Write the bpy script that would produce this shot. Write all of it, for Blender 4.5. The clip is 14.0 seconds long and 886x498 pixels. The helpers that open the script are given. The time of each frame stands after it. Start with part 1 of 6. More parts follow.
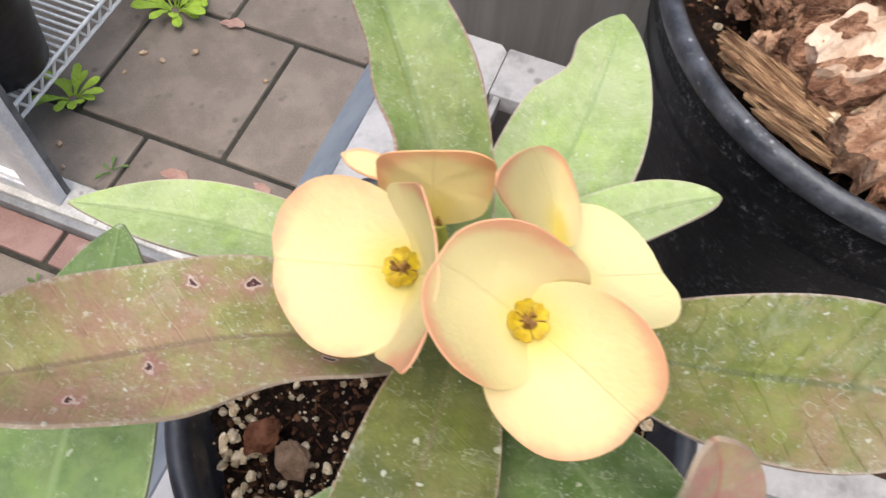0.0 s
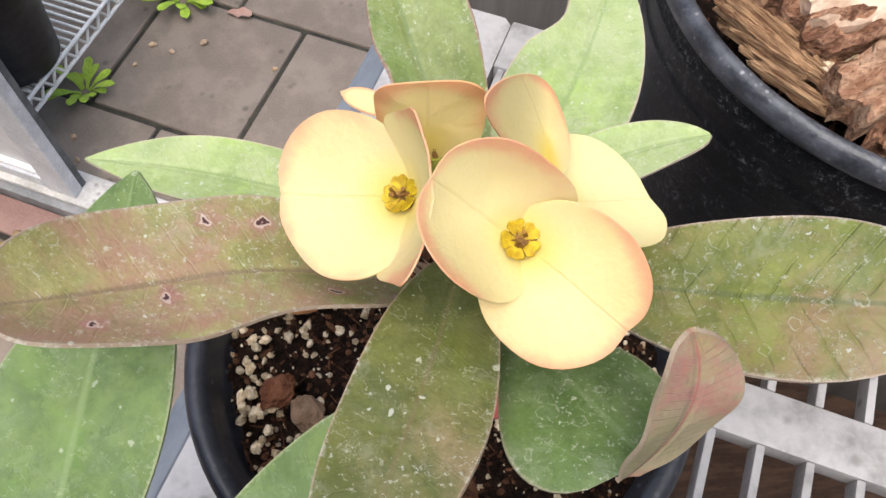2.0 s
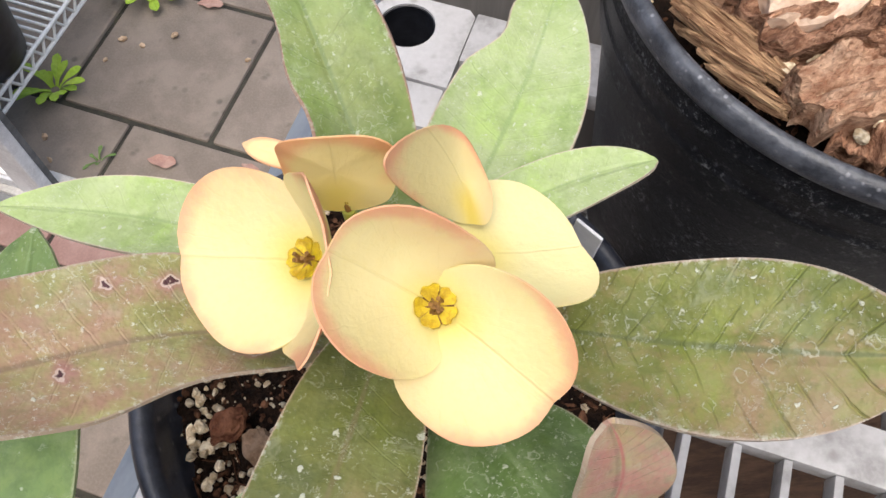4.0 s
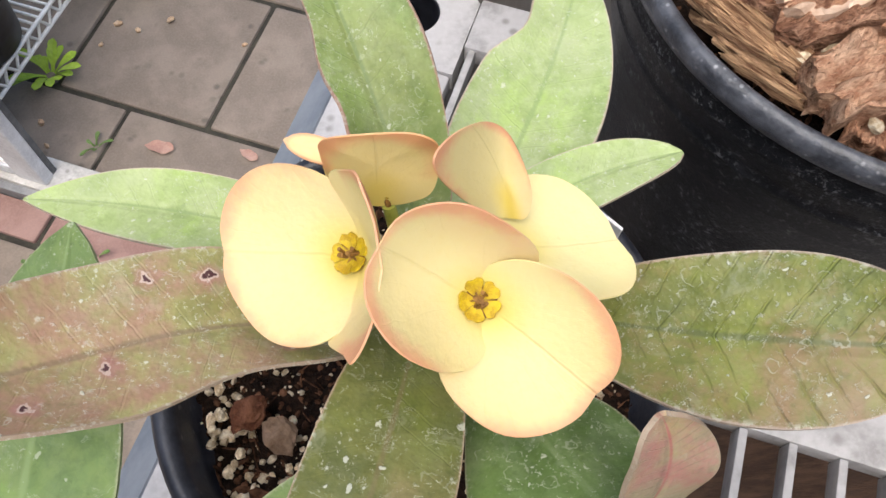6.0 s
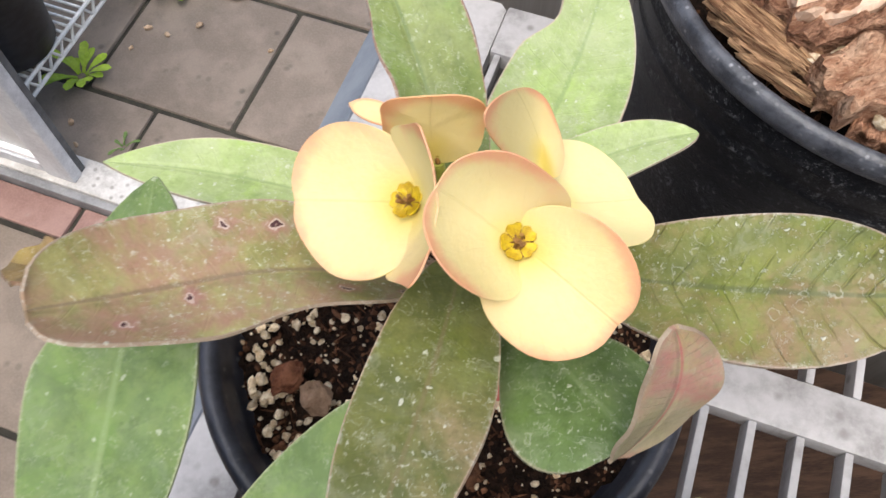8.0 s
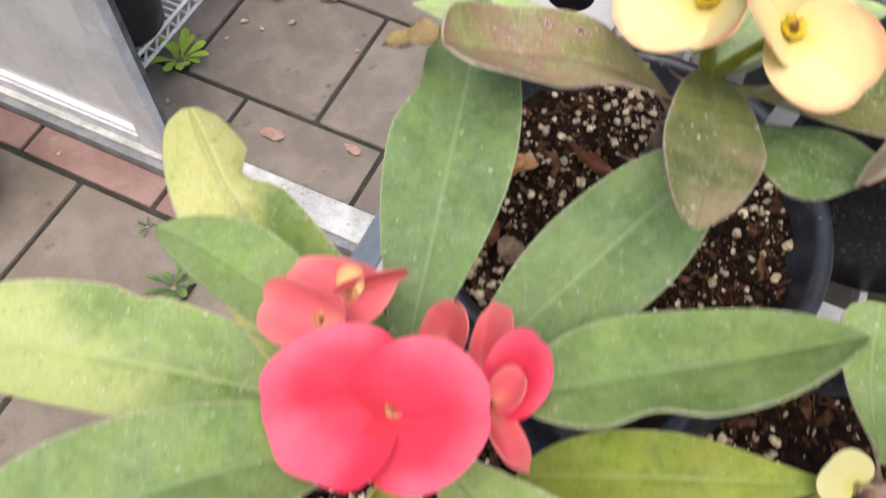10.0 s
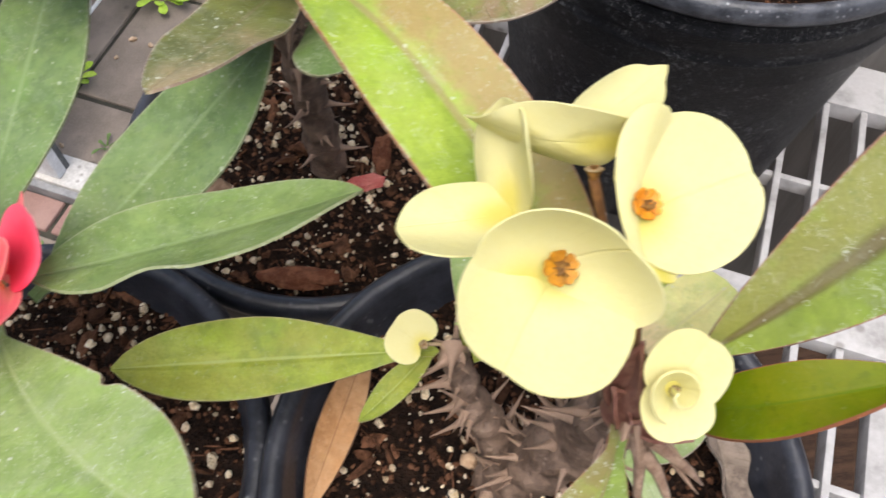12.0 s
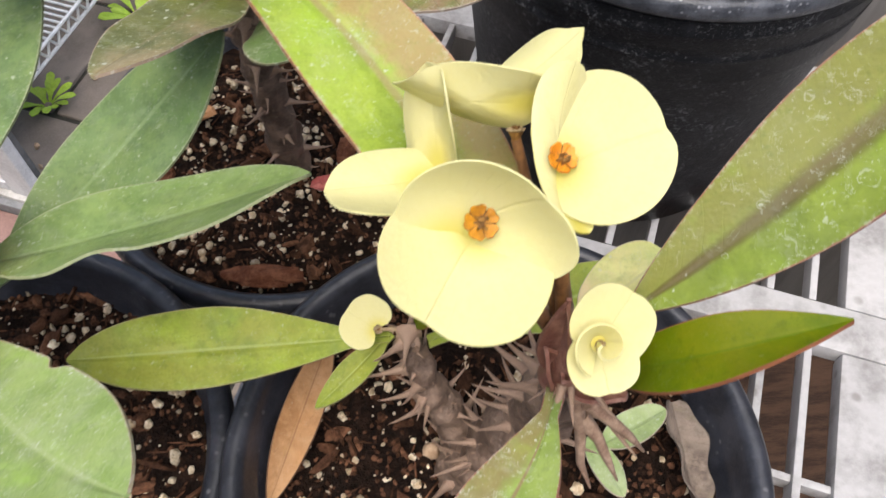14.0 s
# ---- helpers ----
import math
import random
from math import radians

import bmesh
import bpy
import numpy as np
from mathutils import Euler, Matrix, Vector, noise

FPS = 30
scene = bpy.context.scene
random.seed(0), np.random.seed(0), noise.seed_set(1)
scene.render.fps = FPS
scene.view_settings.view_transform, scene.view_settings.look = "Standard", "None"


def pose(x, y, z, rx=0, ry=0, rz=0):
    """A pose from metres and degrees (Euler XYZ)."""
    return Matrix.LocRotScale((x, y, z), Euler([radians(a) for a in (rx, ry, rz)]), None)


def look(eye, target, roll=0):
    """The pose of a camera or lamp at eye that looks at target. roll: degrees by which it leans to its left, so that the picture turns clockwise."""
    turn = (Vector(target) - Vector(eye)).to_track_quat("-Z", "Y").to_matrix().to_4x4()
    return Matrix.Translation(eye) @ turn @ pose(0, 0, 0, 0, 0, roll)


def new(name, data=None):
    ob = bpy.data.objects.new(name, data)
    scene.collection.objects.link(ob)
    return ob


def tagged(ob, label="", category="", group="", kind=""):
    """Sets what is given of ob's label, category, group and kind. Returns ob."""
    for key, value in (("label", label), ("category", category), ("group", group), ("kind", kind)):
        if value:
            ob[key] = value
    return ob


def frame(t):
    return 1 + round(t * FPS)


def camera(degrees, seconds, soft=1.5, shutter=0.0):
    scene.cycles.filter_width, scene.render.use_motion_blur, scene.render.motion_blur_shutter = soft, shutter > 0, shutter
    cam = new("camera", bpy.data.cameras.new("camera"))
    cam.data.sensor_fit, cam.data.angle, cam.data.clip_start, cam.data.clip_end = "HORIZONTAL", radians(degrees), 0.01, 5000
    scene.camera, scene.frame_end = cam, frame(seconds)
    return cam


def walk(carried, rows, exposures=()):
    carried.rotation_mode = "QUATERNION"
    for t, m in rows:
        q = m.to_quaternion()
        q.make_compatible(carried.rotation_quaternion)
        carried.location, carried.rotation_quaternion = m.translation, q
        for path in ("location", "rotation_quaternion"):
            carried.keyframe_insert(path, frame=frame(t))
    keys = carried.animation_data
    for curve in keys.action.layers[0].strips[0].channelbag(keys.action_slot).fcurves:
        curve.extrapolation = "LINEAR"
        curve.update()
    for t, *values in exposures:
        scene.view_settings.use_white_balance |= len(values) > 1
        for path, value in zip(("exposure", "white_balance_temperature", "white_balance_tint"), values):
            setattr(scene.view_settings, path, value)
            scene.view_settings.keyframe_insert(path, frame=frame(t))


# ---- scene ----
cam = camera(58.1, 14.0, shutter=0.5)
PATH = [
    (0, (0.09803, 0.14414, 1.03481), (0.15709, 0.62781, 0.16155), 5.24),
    (0.5, (0.10704, 0.13924, 1.03801), (0.15625, 0.62042, 0.16277), 3.10),
    (1, (0.10185, 0.13780, 1.03221), (0.14530, 0.61697, 0.15557), 2.22),
    (1.5, (0.10167, 0.13404, 1.03490), (0.14223, 0.61048, 0.15663), 1.95),
    (2, (0.10006, 0.13225, 1.03648), (0.14117, 0.60358, 0.15548), 1.97),
    (2.5, (0.10523, 0.14088, 1.03500), (0.14784, 0.60515, 0.15033), 1.67),
    (3, (0.11240, 0.14923, 1.02968), (0.15967, 0.60602, 0.14136), 1.57),
    (3.2, (0.11401, 0.14695, 1.03295), (0.16279, 0.60196, 0.14380), 1.47),
    (5.5, (0.10657, 0.14699, 1.03406), (0.16469, 0.58188, 0.13546), 2.20),
    (6, (0.10559, 0.14818, 1.03573), (0.16409, 0.57839, 0.13490), 2.28),
    (6.5, (0.10802, 0.14655, 1.03529), (0.16695, 0.57458, 0.13345), 2.43),
    (7, (0.10843, 0.14576, 1.03650), (0.16613, 0.57585, 0.13557), 2.50),
    (7.2, (0.10713, 0.14450, 1.03581), (0.16276, 0.57637, 0.13559), 2.43),
    (9.3, (0.06935, 0.09348, 1.07014), (0.08525, 0.57587, 0.19433), 2.16),
    (9.5, (0.06046, 0.08706, 1.06483), (0.07267, 0.57356, 0.19123), 2.67),
    (9.8, (0.04222, 0.07345, 1.06507), (0.04975, 0.56042, 0.19169), 2.83),
    (10, (0.03828, 0.05749, 1.06188), (0.04498, 0.54298, 0.18766), 2.35),
    (10.2, (0.04269, 0.04333, 1.05910), (0.04757, 0.52694, 0.18383), 2.21),
    (10.5, (0.06124, 0.02668, 1.05552), (0.07083, 0.51425, 0.18249), 2.50),
    (10.8, (0.07614, 0.01948, 1.05615), (0.09462, 0.51321, 0.18673), 2.98),
    (11, (0.08904, 0.01692, 1.05711), (0.10805, 0.50968, 0.18716), 2.07),
    (11.2, (0.10413, 0.01495, 1.05787), (0.13922, 0.50191, 0.18516), 1.87),
    (11.5, (0.11841, 0.01724, 1.06013), (0.15637, 0.51251, 0.19221), 2.08),
    (12, (0.13780, 0.02076, 1.05986), (0.18843, 0.51797, 0.19370), 1.41),
    (12.5, (0.14935, 0.02381, 1.05497), (0.21460, 0.52152, 0.19008), 1.11),
    (13, (0.15197, 0.02595, 1.05290), (0.22580, 0.52825, 0.19137), 1.09),
    (13.5, (0.15067, 0.02241, 1.05495), (0.22489, 0.53277, 0.19820), 1.37),
    (14, (0.14619, 0.01071, 1.05773), (0.21404, 0.52763, 0.20439), 1.78),
]
EXPOSURES = ((0.0, 0.93), (2.0, 0.95), (3.0, 0.91), (7.0, 0.93), (9.5, 0.99), (10.0, 0.94), (10.5, 1.02), (11.0, 1.16), (11.5, 1.14), (12.5, 0.99), (14.0, 0.99))
walk(cam, [(t, look(eye, target, roll)) for t, eye, target, roll in PATH], EXPOSURES)

# ---- light ----
world = bpy.data.worlds.new("sky")
scene.world = world
world.use_nodes = True
wn = world.node_tree
sky = wn.nodes.new("ShaderNodeTexSky")
sky.sky_type, sky.sun_disc = "NISHITA", False
sky.sun_elevation, sky.sun_rotation = radians(70), radians(200)
sky.air_density, sky.dust_density = 1.0, 4.0
wn.links.new(sky.outputs[0], wn.nodes["Background"].inputs[0])
wn.nodes["Background"].inputs[1].default_value = 0.13
sun = new("sun", bpy.data.lights.new("sun", "SUN"))
sun.data.energy, sun.data.angle, sun.data.color = 1.35, radians(60), (1.0, 0.96, 0.9)
sun.matrix_world = look((0, 0, 5), (0.5, 1.75, 0))

# ---- materials ----


def fresh(name):
    m = bpy.data.materials.new(name)
    m.use_nodes = True
    nt = m.node_tree
    return m, nt, nt.nodes["Principled BSDF"]


def node(nt, kind, **values):
    n = nt.nodes.new(kind)
    for key, value in values.items():
        if isinstance(value, bpy.types.NodeSocket):
            nt.links.new(value, n.inputs[key.replace("_", " ")])
        else:
            n.inputs[key.replace("_", " ")].default_value = value
    return n


def maths(nt, op, a, b=0.0, clamp=False):
    n = nt.nodes.new("ShaderNodeMath")
    n.operation, n.use_clamp = op, clamp
    for i, v in enumerate((a, b)):
        if isinstance(v, bpy.types.NodeSocket):
            nt.links.new(v, n.inputs[i])
        else:
            n.inputs[i].default_value = v
    return n.outputs[0]


def step(nt, value, lo, hi):
    n = nt.nodes.new("ShaderNodeMapRange")
    n.interpolation_type = "SMOOTHSTEP"
    nt.links.new(value, n.inputs[0])
    n.inputs[1].default_value, n.inputs[2].default_value = lo, hi
    return n.outputs[0]


def blend(nt, factor, a, b, mode="MIX"):
    n = nt.nodes.new("ShaderNodeMix")
    n.data_type, n.blend_type = "RGBA", mode
    for i, v in ((0, factor), (6, a), (7, b)):
        if isinstance(v, bpy.types.NodeSocket):
            nt.links.new(v, n.inputs[i])
        elif i == 0:
            n.inputs[0].default_value = v
        else:
            n.inputs[i].default_value = (*v, 1)
    return n.outputs[2]


def coords(nt, which="Object", scale=1.0, stretch=(1, 1, 1)):
    t = nt.nodes.new("ShaderNodeTexCoord")
    m = nt.nodes.new("ShaderNodeMapping")
    nt.links.new(t.outputs[which], m.inputs[0])
    m.inputs["Scale"].default_value = [scale * k for k in stretch]
    return m.outputs[0]


def noise_at(nt, vec, scale, detail=4.0, rough=0.55, distort=0.0):
    n = node(nt, "ShaderNodeTexNoise", Vector=vec, Scale=scale, Detail=detail, Roughness=rough, Distortion=distort)
    return n.outputs[0]


def bump(nt, height, strength, distance=0.001):
    return node(nt, "ShaderNodeBump", Height=height, Strength=strength, Distance=distance).outputs[0]


def leaf_material(name, pale, deep, blush, blush_amount=0.35, rib=(0.42, 0.5, 0.28), edge=(0.35, 0.2, 0.16), specks=0.5, veins=0.25, rough=0.42, thin=0.18, shift=0.0, half=0, rib_width=0.03, rings=0.0, haze=0.2, sores=0.0, relief=0.5, spec=0.32, tipped=0.0):
    """Leathery leaf: mottled colour, blushed patches or one blushed half, rib, side veins, dried water marks, haze of dust, small sores."""
    m, nt, b = fresh(name)
    obj = coords(nt)
    off = nt.nodes.new("ShaderNodeVectorMath")
    off.operation = "ADD"
    nt.links.new(obj, off.inputs[0])
    off.inputs[1].default_value = (shift, shift * 1.7, shift * 0.6)
    obj = off.outputs[0]
    wob = nt.nodes.new("ShaderNodeTexNoise")
    nt.links.new(obj, wob.inputs["Vector"])
    wob.inputs["Scale"].default_value, wob.inputs["Detail"].default_value = 420.0, 4.0
    shifted = nt.nodes.new("ShaderNodeVectorMath")
    shifted.operation = "MULTIPLY_ADD"
    nt.links.new(wob.outputs["Color"], shifted.inputs[0])
    shifted.inputs[1].default_value = (0.003, 0.003, 0.003)
    nt.links.new(obj, shifted.inputs[2])
    rag = shifted.outputs[0]
    uv = nt.nodes.new("ShaderNodeSeparateXYZ")
    nt.links.new(coords(nt, "UV"), uv.inputs[0])
    along, across = uv.outputs[0], uv.outputs[1]
    away = maths(nt, "ABSOLUTE", maths(nt, "SUBTRACT", across, 0.5))
    big = noise_at(nt, obj, 70, 4)
    mid = noise_at(nt, obj, 240, 5, 0.65)
    fine = noise_at(nt, obj, 1500, 3, 0.6)
    colour = blend(nt, step(nt, big, 0.36, 0.66), deep, pale)
    colour = blend(nt, maths(nt, "MULTIPLY", step(nt, mid, 0.42, 0.68), 0.45), colour, [min(1, 1.28 * k) for k in pale])
    patch = maths(nt, "ADD", noise_at(nt, obj, 45, 5, 0.65, 0.6), maths(nt, "MULTIPLY", mid, 0.3))
    if half:
        lean = maths(nt, "MULTIPLY", maths(nt, "SUBTRACT", across, 0.5), 1.1 * half)
        patch = maths(nt, "ADD", maths(nt, "MULTIPLY", patch, 0.75), maths(nt, "ADD", lean, 0.12))
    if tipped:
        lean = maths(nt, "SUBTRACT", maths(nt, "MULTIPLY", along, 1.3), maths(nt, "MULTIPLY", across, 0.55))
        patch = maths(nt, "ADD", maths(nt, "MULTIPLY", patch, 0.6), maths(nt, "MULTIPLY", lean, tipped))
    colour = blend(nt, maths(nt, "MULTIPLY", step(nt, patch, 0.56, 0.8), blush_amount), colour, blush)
    # side veins run forward from the rib
    slant = maths(nt, "SUBTRACT", maths(nt, "MULTIPLY", along, 18.0), maths(nt, "MULTIPLY", away, 3.4))
    slant = maths(nt, "ADD", slant, maths(nt, "MULTIPLY", noise_at(nt, obj, 120, 3), 0.5))
    vein = step(nt, maths(nt, "ABSOLUTE", maths(nt, "SUBTRACT", maths(nt, "FRACT", slant), 0.5)), 0.055, 0.0)
    vein = maths(nt, "MULTIPLY", vein, maths(nt, "MULTIPLY", step(nt, noise_at(nt, obj, 160, 2), 0.40, 0.62), veins))
    ridge = step(nt, maths(nt, "ABSOLUTE", maths(nt, "SUBTRACT", maths(nt, "FRACT", maths(nt, "ADD", slant, 0.08)), 0.5)), 0.05, 0.0)
    ridge = maths(nt, "MULTIPLY", ridge, maths(nt, "MULTIPLY", step(nt, noise_at(nt, obj, 160, 2), 0.36, 0.6), veins))
    # dark groove and offset pale line: shade and highlight of the raised veins, painted
    colour = blend(nt, maths(nt, "MULTIPLY", vein, 0.6), colour, [0.6 * k for k in deep])
    colour = blend(nt, maths(nt, "MULTIPLY", ridge, 0.4), colour, [1.35 * pale[0], 1.4 * pale[1], 1.2 * pale[2]])
    fresh_green = maths(nt, "MULTIPLY", step(nt, noise_at(nt, obj, 58, 5, 0.65, 0.5), 0.54, 0.7), 0.4)
    colour = blend(nt, fresh_green, colour, [1.05 * pale[0], 1.25 * pale[1], 0.6 * pale[2]])
    net = node(nt, "ShaderNodeTexVoronoi", Vector=rag, Scale=330.0, Randomness=1.0)
    net.feature = "DISTANCE_TO_EDGE"
    mesh_line = maths(nt, "MULTIPLY", step(nt, net.outputs[0], 0.09, 0.0), 0.09)
    colour = blend(nt, mesh_line, colour, [0.75 * k for k in deep])
    blot = maths(nt, "MULTIPLY", step(nt, noise_at(nt, obj, 330, 5, 0.7), 0.55, 0.68), 0.34)
    colour = blend(nt, blot, colour, [0.65 * k for k in deep])
    ribmask = step(nt, maths(nt, "ADD", away, maths(nt, "MULTIPLY", maths(nt, "SUBTRACT", mid, 0.5), 0.03)), rib_width, rib_width * 0.2)
    ribwide = step(nt, away, 0.10, 0.02)
    colour = blend(nt, maths(nt, "MULTIPLY", ribmask, 0.7), colour, rib)
    colour = blend(nt, step(nt, maths(nt, "ADD", away, maths(nt, "MULTIPLY", maths(nt, "SUBTRACT", fine, 0.5), 0.03)), 0.482, 0.496), colour, edge)
    # dust
    cloud = maths(nt, "MULTIPLY", step(nt, noise_at(nt, obj, 100, 6, 0.7), 0.4, 0.72), haze)
    colour = blend(nt, cloud, colour, (0.42, 0.47, 0.33))
    # dried drops: ragged flakes, fine grains and ring outlines
    vor = node(nt, "ShaderNodeTexVoronoi", Vector=rag, Scale=400.0, Randomness=1.0)
    cell = nt.nodes.new("ShaderNodeSeparateXYZ")
    nt.links.new(vor.outputs["Color"], cell.inputs[0])
    reach = maths(nt, "MULTIPLY", maths(nt, "POWER", cell.outputs[0], 2.8), 0.24)
    flake = step(nt, maths(nt, "SUBTRACT", vor.outputs[0], reach), 0.03, -0.05)
    flake = maths(nt, "MULTIPLY", flake, step(nt, noise_at(nt, obj, 110, 3), 0.34, 0.48))
    flake = maths(nt, "MULTIPLY", flake, step(nt, noise_at(nt, obj, 900, 3, 0.7), 0.30, 0.5))
    grain = step(nt, noise_at(nt, obj, 1000, 4, 0.75), 0.58, 0.66)
    grain = maths(nt, "MULTIPLY", grain, step(nt, noise_at(nt, obj, 75, 3), 0.40, 0.6))
    mark = maths(nt, "MAXIMUM", flake, maths(nt, "MULTIPLY", grain, 0.75))
    crust = maths(nt, "MULTIPLY", step(nt, away, 0.45, 0.492), step(nt, noise_at(nt, obj, 620, 4, 0.7), 0.52, 0.62))
    mark = maths(nt, "MAXIMUM", mark, maths(nt, "MULTIPLY", crust, 0.55))
    # flaking outlines of dried film
    film = noise_at(nt, rag, 170, 4, 0.6, 0.8)
    curl = step(nt, maths(nt, "ABSOLUTE", maths(nt, "SUBTRACT", film, 0.56)), 0.014, 0.002)
    curl = maths(nt, "MULTIPLY", curl, step(nt, noise_at(nt, obj, 260, 4), 0.46, 0.6))
    mark = maths(nt, "MAXIMUM", mark, maths(nt, "MULTIPLY", curl, 0.45))
    mark = maths(nt, "MAXIMUM", mark, maths(nt, "MULTIPLY", step(nt, film, 0.57, 0.66), 0.13))
    if rings:
        drop = node(nt, "ShaderNodeTexVoronoi", Vector=rag, Scale=210.0, Randomness=1.0)
        pick = nt.nodes.new("ShaderNodeSeparateXYZ")
        nt.links.new(drop.outputs["Color"], pick.inputs[0])
        size = maths(nt, "ADD", maths(nt, "MULTIPLY", pick.outputs[1], 0.26), 0.1)
        ring = step(nt, maths(nt, "ABSOLUTE", maths(nt, "SUBTRACT", drop.outputs[0], size)), 0.04, 0.01)
        ring = maths(nt, "MULTIPLY", ring, step(nt, pick.outputs[0], 0.58, 0.64))
        ring = maths(nt, "MULTIPLY", ring, step(nt, noise_at(nt, obj, 600, 3), 0.36, 0.56))
        mark = maths(nt, "MAXIMUM", mark, maths(nt, "MULTIPLY", ring, rings * 0.55))
    mark = maths(nt, "MULTIPLY", mark, specks)
    colour = blend(nt, mark, colour, (0.72, 0.75, 0.66))
    if sores:
        flat = nt.nodes.new("ShaderNodeVectorMath")
        flat.operation = "MULTIPLY_ADD"
        nt.links.new(coords(nt, "UV", 1.0, (7.0, 2.6, 0)), flat.inputs[2])
        nt.links.new(wob.outputs["Color"], flat.inputs[0])
        flat.inputs[1].default_value = (0.42, 0.42, 0.0)
        spot = node(nt, "ShaderNodeTexVoronoi", Vector=flat.outputs[0], Scale=1.0, Randomness=1.0)
        spot.voronoi_dimensions = "2D"
        who = nt.nodes.new("ShaderNodeSeparateXYZ")
        nt.links.new(spot.outputs["Color"], who.inputs[0])
        chosen = maths(nt, "MULTIPLY", step(nt, who.outputs[0], 0.72, 0.74), sores)
        colour = blend(nt, maths(nt, "MULTIPLY", step(nt, spot.outputs[0], 0.3, 0.1), maths(nt, "MULTIPLY", chosen, 0.45)), colour, (0.42, 0.16, 0.2))
        colour = blend(nt, maths(nt, "MULTIPLY", step(nt, spot.outputs[0], 0.115, 0.095), maths(nt, "MULTIPLY", chosen, 0.7)), colour, (0.66, 0.56, 0.5))
        colour = blend(nt, maths(nt, "MULTIPLY", step(nt, spot.outputs[0], 0.07, 0.045), chosen), colour, (0.07, 0.025, 0.03))
    nt.links.new(colour, b.inputs["Base Color"])
    b.inputs["Specular IOR Level"].default_value = spec
    nt.links.new(maths(nt, "ADD", maths(nt, "MULTIPLY", mid, 0.25), rough - 0.1), b.inputs["Roughness"])
    cells = node(nt, "ShaderNodeTexVoronoi", Vector=obj, Scale=1100.0, Randomness=1.0).outputs[0]
    h = maths(nt, "ADD", maths(nt, "MULTIPLY", cells, 0.22), maths(nt, "MULTIPLY", mid, 0.7))
    h = maths(nt, "ADD", h, maths(nt, "MULTIPLY", big, 1.2))
    h = maths(nt, "ADD", h, maths(nt, "ADD", maths(nt, "MULTIPLY", vein, -0.6), maths(nt, "MULTIPLY", ridge, 0.4)))
    h = maths(nt, "ADD", h, maths(nt, "MULTIPLY", ribwide, -0.8))
    h = maths(nt, "ADD", h, maths(nt, "MULTIPLY", mark, 0.5))
    nt.links.new(bump(nt, h, relief, 0.0007), b.inputs["Normal"])
    see = node(nt, "ShaderNodeBsdfTranslucent", Color=colour)
    mix = node(nt, "ShaderNodeMixShader", Fac=thin)
    nt.links.new(b.outputs[0], mix.inputs[1])
    nt.links.new(see.outputs[0], mix.inputs[2])
    nt.links.new(mix.outputs[0], nt.nodes["Material Output"].inputs[0])
    return m


